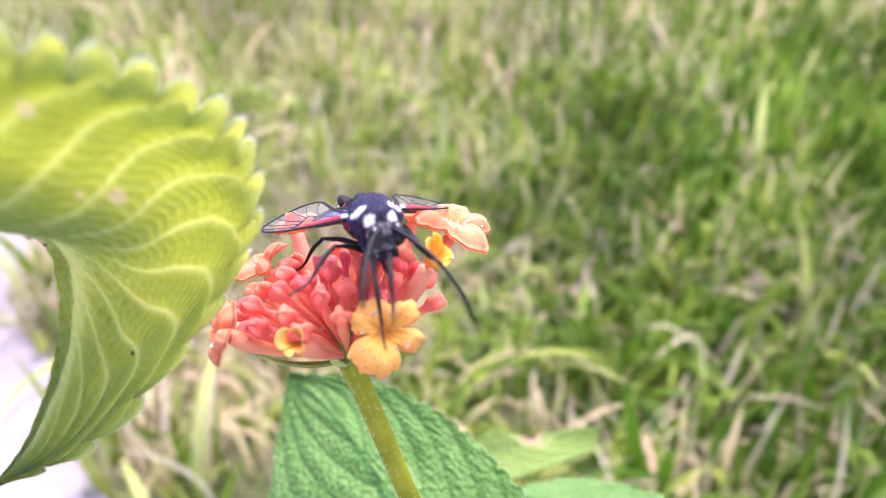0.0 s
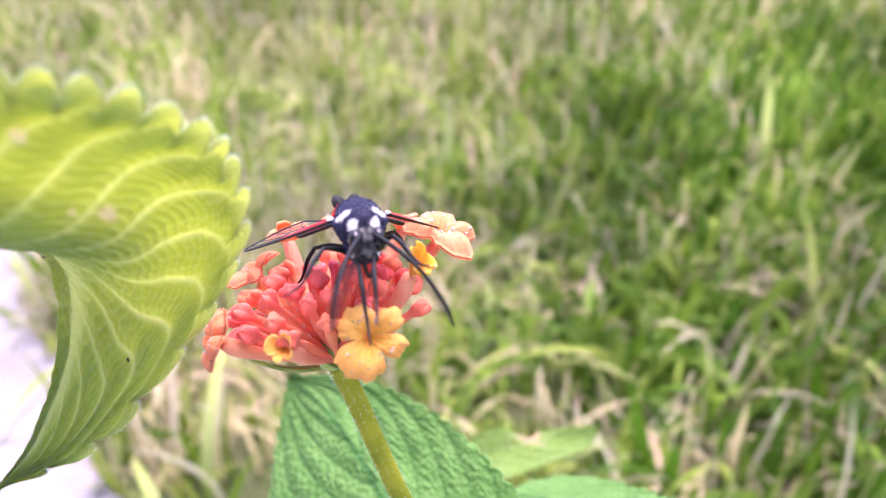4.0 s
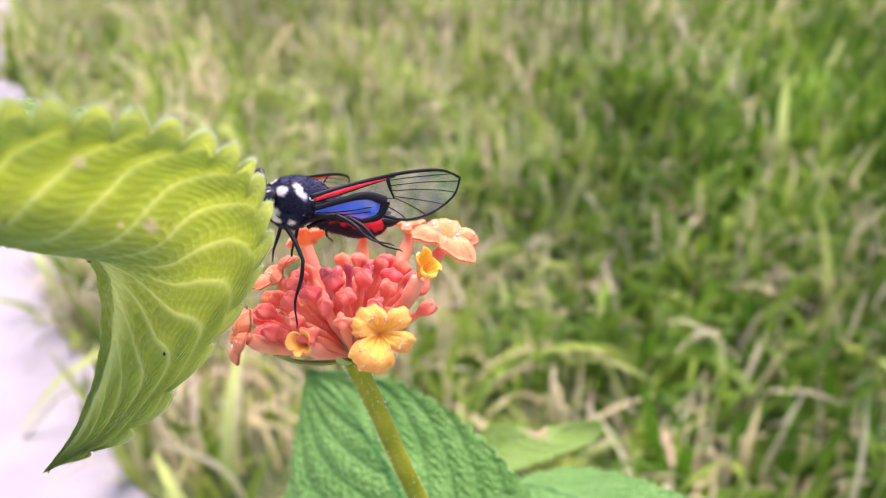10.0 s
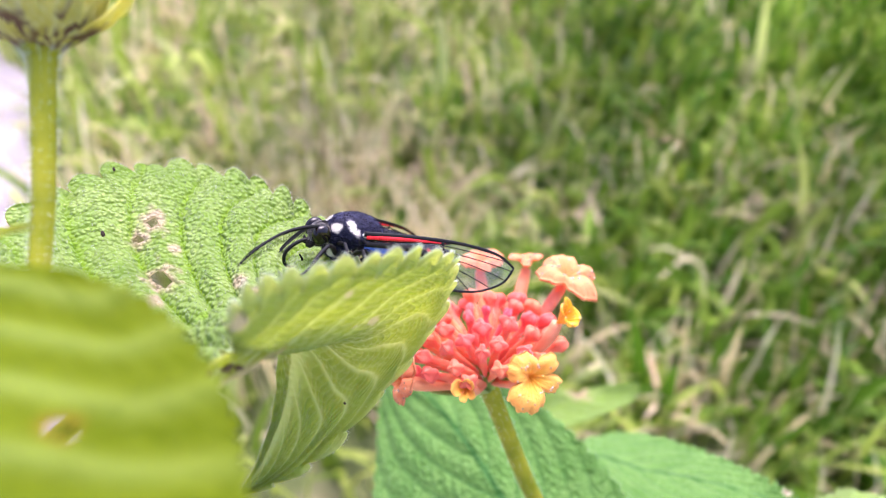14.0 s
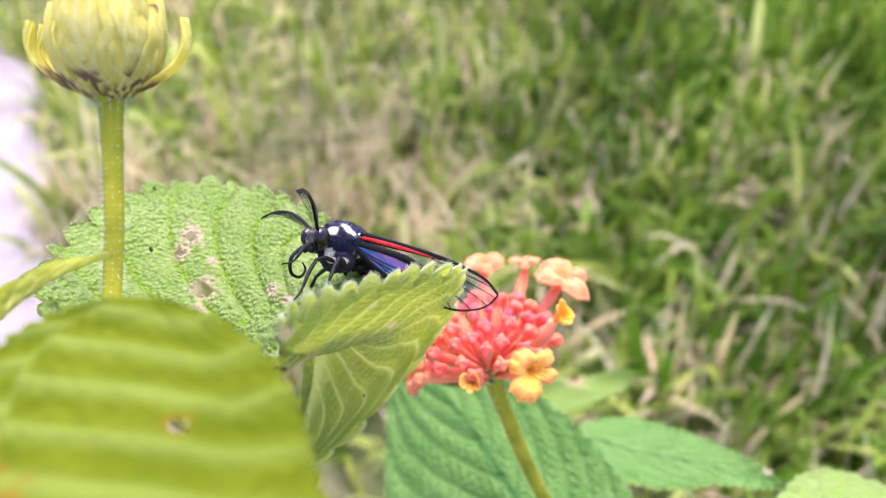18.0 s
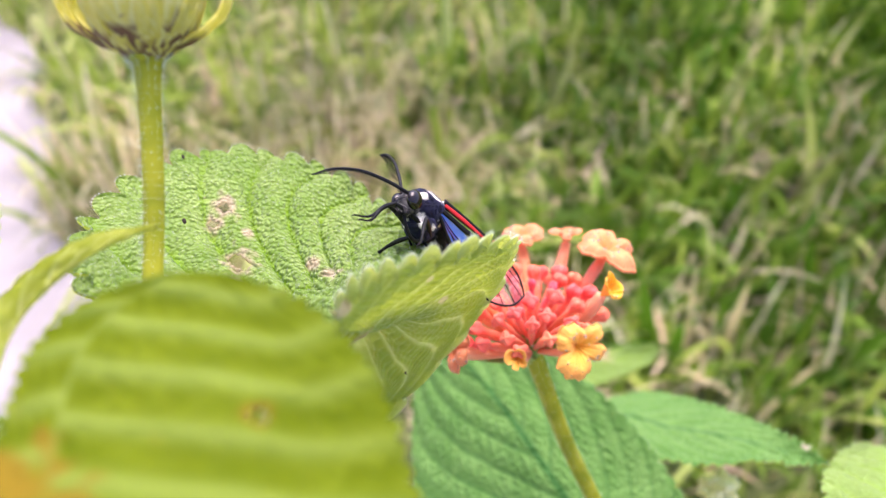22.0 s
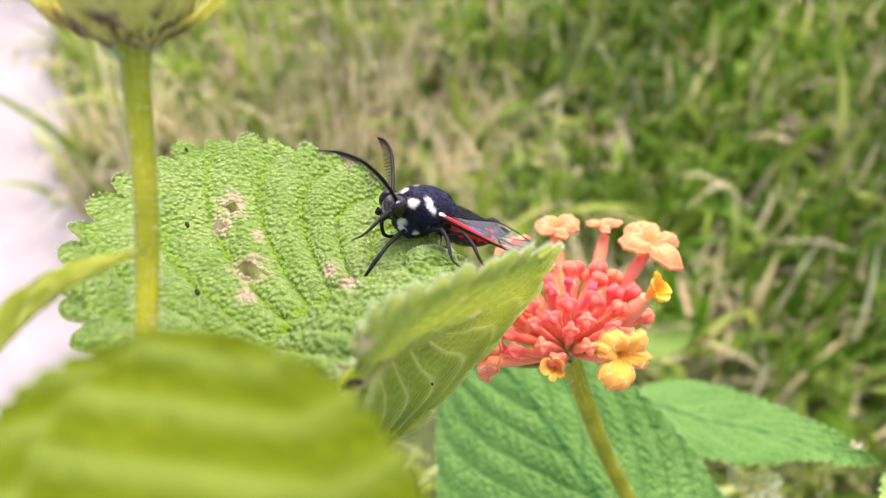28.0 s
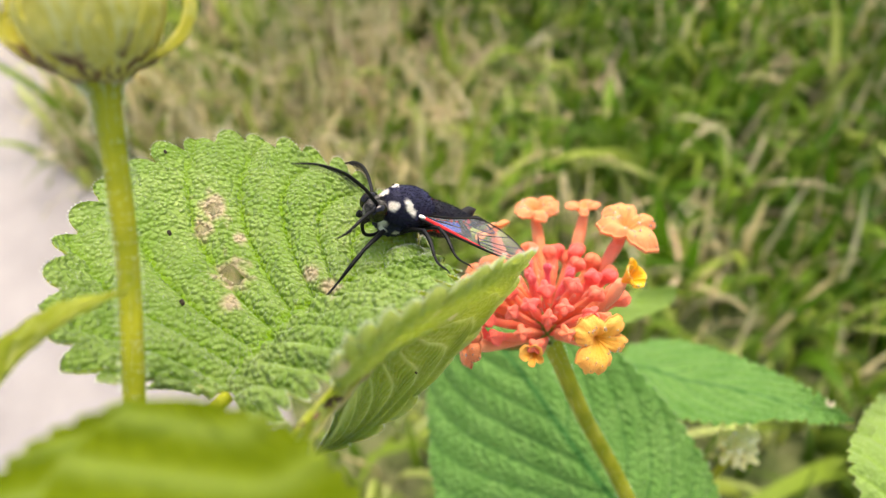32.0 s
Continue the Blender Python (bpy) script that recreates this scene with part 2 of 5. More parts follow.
FUR_RED = fur("scarlet scales", (0.62, 0.012, 0.02), (0.85, 0.03, 0.035), 0.2, (1, 0.4, 0.4), (0.8, 0.02, 0.03))
CHITIN = simple("black chitin", (0.003, 0.003, 0.004), (0.009, 0.009, 0.010), 900.0, 0.5, 0.0001)
CHITIN.node_tree.nodes["Principled BSDF"].inputs["Specular IOR Level"].default_value = 0.22
EYE_BLACK = simple("glossy black eye", (0.004, 0.003, 0.003), (0.012, 0.008, 0.008), 900.0, 0.04)


def membrane(name, colour, alpha, gloss, metal=0.0):
    m, n, l, p, out = material(name)
    p.inputs["Base Color"].default_value = (*colour, 1)
    p.inputs["Roughness"].default_value, p.inputs["Metallic"].default_value = gloss, metal
    t, mx = n.new("ShaderNodeBsdfTransparent"), n.new("ShaderNodeMixShader")
    f = noise_out(n, l, 350.0, 2.0)
    mp = n.new("ShaderNodeMapRange")
    mp.inputs[3].default_value, mp.inputs[4].default_value = alpha * 0.6, min(1, alpha * 1.4)
    l.new(f, mp.inputs[0])
    l.new(mp.outputs[0], mx.inputs[0])
    l.new(t.outputs[0], mx.inputs[1])
    l.new(p.outputs[0], mx.inputs[2])
    l.new(mx.outputs[0], out.inputs["Surface"])
    return m


CLEAR_WING = membrane("clear wing film", (0.42, 0.44, 0.48), 0.22, 0.12)
BLUE_WING = membrane("blue shining wing film", (0.09, 0.20, 0.80), 0.75, 0.25, 0.1)

# ---- curves and sheets (millimetres along the first-eye axes) ----
def spline(points, n):
    """A smooth curve through the points, at n even steps."""
    p = np.asarray(points, float)
    k = len(p)
    t = np.linspace(0, k - 1, n)
    i = np.clip(t.astype(int), 0, k - 2)
    f = (t - i).reshape((-1,) + (1,) * (p.ndim - 1))
    q = np.concatenate([[2 * p[0] - p[1]], p, [2 * p[-1] - p[-2]]])
    a, b, c, d = q[i], q[i + 1], q[i + 2], q[i + 3]
    return 0.5 * (2 * b + (c - a) * f + (2 * a - 5 * b + 4 * c - d) * f ** 2 + (3 * b - 3 * c + d - a) * f ** 3)


def unit(v):
    return v / np.maximum(np.linalg.norm(v, axis=-1, keepdims=True), 1e-9)


def mesh_from(name, verts, faces, smooth=True):
    me = bpy.data.meshes.new(name)
    me.from_pydata((np.asarray(verts) * MM).tolist(), [], [list(f) for f in faces])
    me.polygons.foreach_set("use_smooth", [smooth] * len(me.polygons))
    me.update()
    return me


def values(me, name, data):
    me.attributes.new(name, "FLOAT", "POINT").data.foreach_set("value", np.asarray(data, np.float32))


def part(name, me, mats, parent, label="", matrix=None):
    """Links a mesh as ONE object under a thing or part."""
    if not me.materials:
        for m in (mats if isinstance(mats, (list, tuple)) else [mats]):
            me.materials.append(m)
    ob = new(name, me)
    ob.parent = parent
    if matrix is not None:
        ob.matrix_basis = matrix
    return tagged(ob, label)


def thing(name, base, label, category, group="", kind=""):
    """An Empty at base (first-eye millimetres); its parts are in millimetres from base."""
    ob = new(name)
    ob.empty_display_size = 0.005
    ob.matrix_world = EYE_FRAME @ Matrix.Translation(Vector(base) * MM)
    return tagged(ob, label, category, group, kind)


def grid_faces(a, b, wrap=False, offset=0):
    i, j = np.meshgrid(np.arange(a - 1), np.arange(b if wrap else b - 1), indexing="ij")
    k = (j + 1) % b
    return (np.stack([i * b + j, i * b + k, (i + 1) * b + k, (i + 1) * b + j], -1).reshape(-1, 4) + offset).tolist()


def tube(points, radii, sides=8, n=None, ridges=0.0, squash=1.0):
    """A tube along a smooth curve: verts, faces."""
    n = n or len(points) * 4
    p, r = spline(points, n), spline(np.asarray(radii, float).reshape(-1, 1), n)[:, 0]
    t = unit(np.gradient(p, axis=0))
    ref = np.array([0.31, 0.17, 0.94]) if abs(t[0] @ np.array([0.31, 0.17, 0.94])) < 0.9 else np.array([1.0, 0.1, 0])
    verts = []
    u = unit(np.cross(t[0], ref))
    phi = np.linspace(0, 2 * np.pi, sides, endpoint=False)
    for k in range(n):
        u = unit(u - t[k] * (u @ t[k]))
        w = np.cross(t[k], u)
        rr = r[k] * (1 + ridges * np.cos(4 * phi))
        verts.append(p[k] + np.outer(rr * np.cos(phi), u) + np.outer(rr * np.sin(phi) * squash, w))
    verts = np.concatenate(verts)
    faces = grid_faces(n, sides, True)
    faces.append(list(range(sides))[::-1])
    faces.append([(n - 1) * sides + s for s in range(sides)])
    return verts, faces


def join(*pieces):
    verts, faces, at = [], [], 0
    for v, f in pieces:
        verts.append(np.asarray(v))
        faces += [[i + at for i in q] for q in f]
        at += len(v)
    return np.concatenate(verts), faces


def ball(centre, radii, turn=None, a=14, b=10, rough=0.0):
    th, ph = np.linspace(0, np.pi, b), np.linspace(0, 2 * np.pi, a, endpoint=False)
    v = np.stack([np.outer(np.sin(th), np.cos(ph)), np.outer(np.sin(th), np.sin(ph)), np.outer(np.cos(th), np.ones(a))], -1).reshape(-1, 3)
    if rough:
        v = v * (1 + rough * np.array([noise.noise(Vector(q * 3)) for q in v]).reshape(-1, 1))
    v = v * np.asarray(radii)
    if turn is not None:
        v = v @ np.array(turn).T
    return v + np.asarray(centre), grid_faces(b, a, True)


def leaf_sheet(rails, base, nu=90, nv=61, veins=9, slant=0.22, teeth=24, tooth=0.9, bulge=0.35, thick=0.22, middle=0.5, up=1.0, spots=(), seed=1, hairs=0, hair_length=0.5, wide=0.16, smooth_side=0, rungs=0, pale_rim=0.0, midrib=14.0, ladder=0.35, downy=0.33, bent=1.2, brown=None, rung_strength=0.38, spot_from=(-22.0, -16.0, 31.0), bald=0.0):
    """A leaf from a few rails that run from its foot to its tip: two faces, quilted between sunken side veins, with a scalloped edge.
    spots: (place, hole radius, dry radius). Returns the mesh (face slots 0 upper, 1 lower) and hairs (verts, faces) along the edge."""
    rng = np.random.RandomState(seed)
    long = np.stack([spline(r, nu) for r in rails])
    P = np.stack([spline(long[:, k], nv) for k in range(nu)])
    u, v = np.linspace(0, 1, nu)[:, None] * np.ones((1, nv)), np.linspace(-1, 1, nv)[None, :] * np.ones((nu, 1))
    mid = middle * 2 - 1
    side = np.where(v < mid, (mid - v) / (1 + mid), (v - mid) / (1 - mid))
    # scalloped edge
    du = np.gradient(P, axis=1)
    out = np.where(v[..., None] < mid, -unit(du), unit(du))
    wave = np.abs(np.sin(np.pi * (teeth * u + 0.15 * np.sin(9 * u + seed)))) ** 0.45
    if smooth_side:
        wave = np.where(v > mid, 0.72, wave)
    P = P + out * (tooth * (wave - 0.72) * np.clip((side - 0.72) / 0.28, 0, 1) ** 1.5)[..., None]
    N = unit(np.cross(np.gradient(P, axis=0), np.gradient(P, axis=1))) * up
    # side veins slant towards the tip
    s = veins * (u - slant * side ** bent) + np.where(v < mid, 0.0, 0.37)
    f = np.abs(s - np.round(s)) * 2
    main = np.exp(-(side * midrib) ** 2)
    vein = np.maximum(np.exp(-(f / wide) ** 2) * np.clip(1.5 - side, 0.25, 1), main)
    c = (rungs or teeth * 1.1) * side + 0.3 * np.sin(7 * s) + (0.5 * (np.floor(s) % 2) if rungs else 0)
    small = np.exp(-((np.abs(c - np.round(c)) * 2) / 0.2) ** 2) * rung_strength * (1 - vein)
    lump = np.sqrt(np.clip(f, 0, 1)) * (1 - ladder + ladder * np.abs(np.sin(np.pi * c)))
    wob = np.array([noise.noise(Vector((6 * a + seed, 4 * b, 0.3))) for a, b in zip(u.ravel(), v.ravel())]).reshape(nu, nv)
    P = P + N * (bulge * (lump - 0.6) * np.clip(1.15 - main, 0, 1) + 0.5 * bulge * wob)[..., None]
    low = P - N * thick
    verts = np.concatenate([P.reshape(-1, 3), low.reshape(-1, 3)]) - np.asarray(base)
    dry, hole = np.zeros(nu * nv), np.zeros(nu * nv, bool)
    flat = P.reshape(-1, 3)
    for place, hr, dr in spots:
        way = unit(np.asarray(place, float) - np.asarray(spot_from))
        rel = flat - np.asarray(spot_from)
        d = np.linalg.norm(rel - (rel @ way)[:, None] * way, axis=1)
        d = d * (1 + 0.7 * np.array([noise.noise(Vector(q * 0.9 + seed)) for q in flat]))
        hole |= d < hr
        dry = np.maximum(dry, np.clip((dr - d) / (0.45 * dr), 0, 1))
    q = np.array(grid_faces(nu, nv))
    q = q[~hole[q].any(axis=1)]
    top = q if up > 0 else q[:, ::-1]
    under = top[:, ::-1] + nu * nv
    count = {}
    for a, b, c2, d in q.tolist():
        for e in ((a, b), (b, c2), (c2, d), (d, a)):
            count[tuple(sorted(e))] = count.get(tuple(sorted(e)), 0) + 1
    rim = [(a, b, b + nu * nv, a + nu * nv) for (a, b), k in count.items() if k == 1]
    me = mesh_from("leaf", verts, top.tolist() + under.tolist() + rim)
    me.polygons.foreach_set("material_index", [0] * len(top) + [1] * len(under) + [1] * len(rim))
    vv = np.clip(np.maximum(np.maximum(vein, small), pale_rim * np.clip((side - 0.84) / 0.16, 0, 1) * np.where(smooth_side * (v > mid), 0, 1)), 0, 1).ravel()
    if brown:
        dry = np.maximum(dry, (np.clip((v - brown[2]) / (1 - brown[2]), 0, 1) * (u > brown[0]) * (u < brown[1]) * np.clip(0.8 + 1.5 * wob, 0, 1)).ravel())
    values(me, "vein", np.concatenate([vv, vv]))
    values(me, "dry", np.concatenate([dry, dry]))
    hv, hf = [], []
    edge = [(k, e) for k in range(nu) for e in (0, nv - 1)]
    for h in range(hairs):
        if rng.rand() > downy:
            k, e = edge[rng.randint(len(edge))]
            d = out[k, e] + 0.8 * rng.randn(3) * 0.6 + N[k, e] * rng.uniform(-0.6, 0.6)
        else:
            k, e = rng.randint(1, nu - 1), rng.randint(1, nv - 1)
            if hole[k * nv + e] or (v[k, e] > mid and rng.rand() < bald):
                continue
            d = N[k, e] * rng.choice([-1, 1]) + 0.5 * rng.randn(3)
        p0 = P[k, e] - np.asarray(base)
        d = unit(d) * hair_length * rng.uniform(0.5, 1.2)
        w = unit(np.cross(d, rng.randn(3))) * 0.02
        at = len(hv)
        hv += [p0 - w, p0 + w, p0 + d]
        hf.append((at, at + 1, at + 2))
    return me, (hv, hf)


# ---- ground, path and grass ----
def ground_materials():
    m, n, l, p, out = material("grassy soil")
    f = noise_out(n, l, 14.0, 8.0)
    r = ramp(n, [(0.3, (0.04, 0.065, 0.016)), (0.5, (0.10, 0.13, 0.035)), (0.72, (0.24, 0.22, 0.11))])
    l.new(f, r.inputs[0])
    l.new(r.outputs[0], p.inputs["Base Color"])
    p.inputs["Roughness"].default_value = 0.95
    bump(n, l, noise_out(n, l, 90.0, 6.0), p, 0.8, 0.01)
    m2, n, l, p, out = material("pale sandy concrete")
    f = noise_out(n, l, 9.0, 8.0)
    r = ramp(n, [(0.3, (0.23, 0.215, 0.20)), (0.7, (0.37, 0.35, 0.32))])
    l.new(f, r.inputs[0])
    l.new(r.outputs[0], p.inputs["Base Color"])
    p.inputs["Roughness"].default_value = 0.9
    bump(n, l, noise_out(n, l, 220.0, 4.0), p, 0.4, 0.002)
    return m, m2


SOIL, CONCRETE = ground_materials()


def blade_material(name, stops):
    m, n, l, p, out = material(name)
    g = n.new("ShaderNodeNewGeometry")
    r = ramp(n, stops)
    l.new(g.outputs["Random Per Island"], r.inputs[0])
    f = noise_out(n, l, 60.0, 3.0)
    patch = n.new("ShaderNodeMapRange")
    patch.inputs[1].default_value, patch.inputs[2].default_value, patch.inputs[3].default_value, patch.inputs[4].default_value = 0.35, 0.65, 0.58, 1.25
    l.new(noise_out(n, l, 3.2, 3.0), patch.inputs[0])
    tone = n.new("ShaderNodeHueSaturation")
    l.new(patch.outputs[0], tone.inputs["Value"])
    l.new(r.outputs[0], tone.inputs["Color"])
    c = mixed(n, l, 0.25, tone.outputs[0], mixed(n, l, f, (0.08, 0.13, 0.02), (0.46, 0.50, 0.20)), "OVERLAY")
    l.new(c, p.inputs["Base Color"])
    p.inputs["Roughness"].default_value, p.inputs["Specular IOR Level"].default_value = 0.6, 0.25
    t, mx = n.new("ShaderNodeBsdfTranslucent"), n.new("ShaderNodeMixShader")
    l.new(c, t.inputs["Color"])
    mx.inputs[0].default_value = 0.4
    l.new(p.outputs[0], mx.inputs[1])
    l.new(t.outputs[0], mx.inputs[2])
    l.new(mx.outputs[0], out.inputs["Surface"])
    return m


GRASS = blade_material("green grass blades", [(0.0, (0.11, 0.21, 0.012)), (0.3, (0.24, 0.36, 0.028)), (0.7, (0.41, 0.49, 0.09)), (1.0, (0.60, 0.66, 0.26))])
# DEEP_GRASS and WEED: dark green foliage, coloured darker for shade in the gaps
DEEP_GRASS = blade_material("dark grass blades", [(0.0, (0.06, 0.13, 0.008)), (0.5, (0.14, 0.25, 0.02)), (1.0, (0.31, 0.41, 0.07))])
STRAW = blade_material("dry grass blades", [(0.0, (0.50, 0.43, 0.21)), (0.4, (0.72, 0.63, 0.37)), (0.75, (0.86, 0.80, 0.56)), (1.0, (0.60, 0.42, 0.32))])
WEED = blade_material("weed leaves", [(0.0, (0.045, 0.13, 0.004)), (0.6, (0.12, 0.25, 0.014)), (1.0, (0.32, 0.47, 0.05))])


def path_edge(y):
    """World x of the pale path's grassy edge."""
    return -0.257 - 0.62 * (y - 0.33) + 0.03 * math.sin(9 * y) + 0.015 * math.sin(31 * y)


def setting():
    R = 60.0
    me = bpy.data.meshes.new("ground")
    me.from_pydata([(-R, -R, 0), (R, -R, 0), (R, R, 0), (-R, R, 0)], [], [(0, 1, 2, 3)])
    me.materials.append(SOIL)
    tagged(new("ground", me), "soil under thick unmown grass", "ground", kind="structure")
    ys = np.concatenate([[-40, -20, -10, -6, -4], np.arange(-3.0, 5.0, 0.05), [6, 8, 14, 25, 45]])
    right = [(path_edge(y), y) for y in ys]
    v = [(x, y, 0.012) for x, y in right] + [(x - 3.2, y, 0.012) for x, y in right] + [(x + 0.01, y, -0.01) for x, y in right]
    k = len(ys)
    f = [(k + i, i, i + 1, k + i + 1) for i in range(k - 1)] + [(i, 2 * k + i, 2 * k + i + 1, i + 1) for i in range(k - 1)]
    me = bpy.data.meshes.new("path")
    me.from_pydata(v, [], f)
    me.materials.append(CONCRETE)
    tagged(new("path", me), "pale concrete path bleached by the light beside grass", "path", kind="structure")


def blades(name, count, area, length, width, mat, seed, label, lean=0.5, dense=None, lift=0.0, fade=0.5):
    """Bent tapering grass blades as one field that thins out towards its edges."""
    rng = np.random.RandomState(seed)
    x0, x1, y0, y1 = area
    x, y = rng.uniform(x0, x1, count * 4), rng.uniform(y0, y1, count * 4)
    keep = x > np.array([path_edge(b) for b in y]) + 0.02 * rng.randn(count * 4)
    rim = np.minimum(np.minimum(x - x0, x1 - x), np.minimum(y - y0 + 0.3, y1 - y))
    keep &= rim > fade * rng.uniform(0, 1, count * 4) ** 1.5
    if dense:
        keep &= np.array([noise.noise(Vector((a * dense[0], b * dense[0], seed))) for a, b in zip(x, y)]) > dense[1] * rng.uniform(0.3, 1.6, count * 4)
    x, y = x[keep][:count], y[keep][:count]
    n = len(x)
    h = length * rng.uniform(0.45, 1.25, n)
    w = width * rng.uniform(0.6, 1.4, n) / 2
    az, face = rng.uniform(0, 2 * np.pi, n), rng.uniform(0, np.pi, n)
    bend = np.abs(rng.randn(n)) * lean
    segs = 4
    verts = np.zeros((n, segs * 2 + 1, 3))
    for k in range(segs + 1):
        s = k / segs
        ang = bend * s * 1.3
        cx, cy = x + np.cos(az) * h * s * np.sin(ang), y + np.sin(az) * h * s * np.sin(ang)
        cz = lift + h * s * np.cos(ang) - (0.01 if k == 0 else 0)
        if k == segs:
            verts[:, 2 * k] = np.stack([cx, cy, cz], -1)
        else:
            ww = w * (1 - 0.75 * s ** 1.5)
            o = np.stack([np.cos(face) * ww, np.sin(face) * ww, 0 * ww], -1)
            c = np.stack([cx, cy, cz], -1)
            verts[:, 2 * k], verts[:, 2 * k + 1] = c - o, c + o
    m = segs * 2 + 1
    base = np.arange(n)[:, None] * m
    quads = np.concatenate([base + np.array([2 * k, 2 * k + 1, 2 * k + 3, 2 * k + 2]) for k in range(segs - 1)])
    tris = base + np.array([2 * segs - 2, 2 * segs - 1, 2 * segs])
    me = bpy.data.meshes.new(name)
    me.from_pydata(verts.reshape(-1, 3).tolist(), [], quads.tolist() + tris.tolist())
    me.polygons.foreach_set("use_smooth", [True] * len(me.polygons))
    me.materials.append(mat)
    return tagged(new(name, me), label, "grass", kind="stuff")


setting()
blades("grass", 13000, (-1.6, 2.2, 0.05, 2.8), 0.085, 0.0065, GRASS, 3, "long green unmown grass blades in tangled tufts", 1.0)
blades("grass", 7000, (-1.6, 2.2, 0.05, 2.8), 0.06, 0.0085, GRASS, 12, "broader green blades lying over in the grass", 1.4)
blades("grass", 6500, (0.0, 1.6, 0.05, 1.5), 0.07, 0.0075, DEEP_GRASS, 14, "short dark grass, partly painted shade, under the long blades", 1.0, dense=(3.0, -0.2))
blades("grass", 18000, (-5.0, 6.5, -3.5, 7.0), 0.13, 0.012, GRASS, 4, "long green grass farther off", 1.0, fade=2.0)
blades("grass", 2500, (-5.0, 6.5, -3.5, 7.0), 0.10, 0.014, DEEP_GRASS, 21, "dark green grass farther off", 1.0, fade=2.0)
blades("weeds", 2800, (0.12, 1.6, 0.25, 1.5), 0.085, 0.014, WEED, 16, "broad-leaved dark green weeds among the grass", 0.8, dense=(2.4, -0.3), fade=0.3)
blades("weeds", 2200, (0.1, 1.5, 0.25, 1.4), 0.075, 0.018, WEED, 6, "dark green weed leaves low in the grass", 1.0, dense=(3.4, -0.05), fade=0.3)
# dense weeds whose dark colour also carries the shade between plants
blades("weeds", 2600, (0.1, 1.0, 0.35, 1.15), 0.085, 0.011, WEED, 26, "dark green weeds, deepened for shaded gaps in the grass", 0.9, dense=(4.0, -0.2), fade=0.15)
blades("weeds", 1700, (-0.1, 0.8, 0.35, 0.9), 0.07, 0.008, WEED, 28, "dark green grass, deepened for shaded gaps behind the flower", 1.0, dense=(7.0, -0.1), fade=0.3)
blades("weeds", 2600, (0.2, 3.2, -3.0, 0.1), 0.08, 0.014, WEED, 32, "scattered dark green weed clumps along the path", 0.9, dense=(1.6, 0.25), fade=0.5)
blades("dry_grass", 550, (0.12, 0.8, 0.18, 0.46), 0.07, 0.0030, STRAW, 30, "fine dry stalks over the near grass", 1.0, fade=0.06)
blades("dry_grass", 14000, (-4.0, 4.5, 1.15, 6.8), 0.14, 0.008, STRAW, 9, "dry straw-coloured grass farther off", 0.8, fade=0.9)
blades("dry_grass", 4600, (-1.6, 0.6, 0.3, 3.0), 0.095, 0.0050, STRAW, 5, "dry straw-coloured grass stalks among the green", 0.9)
blades("dry_grass", 1900, (-0.1, 2.2, 0.05, 2.8), 0.08, 0.0042, STRAW, 7, "dry straw-coloured stalks low in the grass", 1.1)
blades("dry_grass", 900, (-0.5, 0.45, 0.3, 1.2), 0.10, 0.0050, STRAW, 8, "dry straw tuft leaning beside the path", 0.7, dense=(3.0, 0.05), fade=0.2)

# ---- the lantana plant ----
FOOT = np.array([-20.0, 360.0, -332.0])
plant = thing("lantana_plant", FOOT, "flowering lantana shrub with hairy green leaves and a coral flower head", "shrub")


def stem(points, radii, label="", ridges=0.1, name="stem", sides=12, n=None, hairs=0):
    v, f = tube([np.asarray(p) for p in points], radii, sides, n, ridges)
    me = mesh_from(name, v - FOOT, f)
    values(me, "along", np.zeros(len(v)))
    ob = part(name, me, STEM, plant, label)
    if hairs:
        r = np.random.RandomState(hairs)
        ring = v.reshape(-1, sides, 3)
        ring = ring[len(ring) // 3:]
        hv, hf = [], []
        for _ in range(hairs):
            k, j = r.randint(len(ring)), r.randint(sides)
            p0 = ring[k, j] - FOOT
            d = unit(unit(ring[k, j] - ring[k].mean(axis=0)) + 0.4 * r.randn(3)) * r.uniform(0.35, 0.8)
            w = unit(np.cross(d, r.randn(3))) * 0.02
            hv += [p0 - w, p0 + w, p0 + d]
            hf.append((len(hv) - 3, len(hv) - 2, len(hv) - 1))
        tagged(part("hair", mesh_from("hair", hv, hf, False), HAIR, ob, "short pale hairs"), kind="stuff")
    return ob


def leaf(rails, mats, label="", **more):
    me, (hv, hf) = leaf_sheet(rails, FOOT, **more)
    ob = part("leaf", me, mats, plant, label)
    if hv:
        tagged(part("hair", mesh_from("hair", hv, hf, False), HAIR, ob, "short pale hairs"), kind="stuff")
    return ob


S = np.array([-10.7, 81.0, -12.4])
stem([FOOT + (0, 0, -14), (-10, 240, -200), (4, 150, -112), (9.5, 104, -76), (7, 97.2, -60), (2.4, 95.2, -47), (-4.1, 90.0, -31.5), (-8.5, 84.3, -18.8), S], [3.2, 2.6, 1.8, 1.5, 1.45, 1.4, 1.35, 1.35, 1.5], "ridged olive-green flower stalk with fine hairs", n=120, hairs=1500)

# broad leaf beside the moth, level, with two eaten holes

BROAD_A = [(-48.2, 43.3, 2.4), (-56.3, 41.2, 6.8), (-61.0, 47.6, 11.1), (-64.4, 61.2, 15.2), (-60.8, 72.8, 19.1), (-52.5, 79.5, 20.2), (-43.3, 78.2, 18.5), (-35.6, 74.3, 15.3), (-29.8, 69.1, 11.0), (-26.0, 62.0, 7.8)]
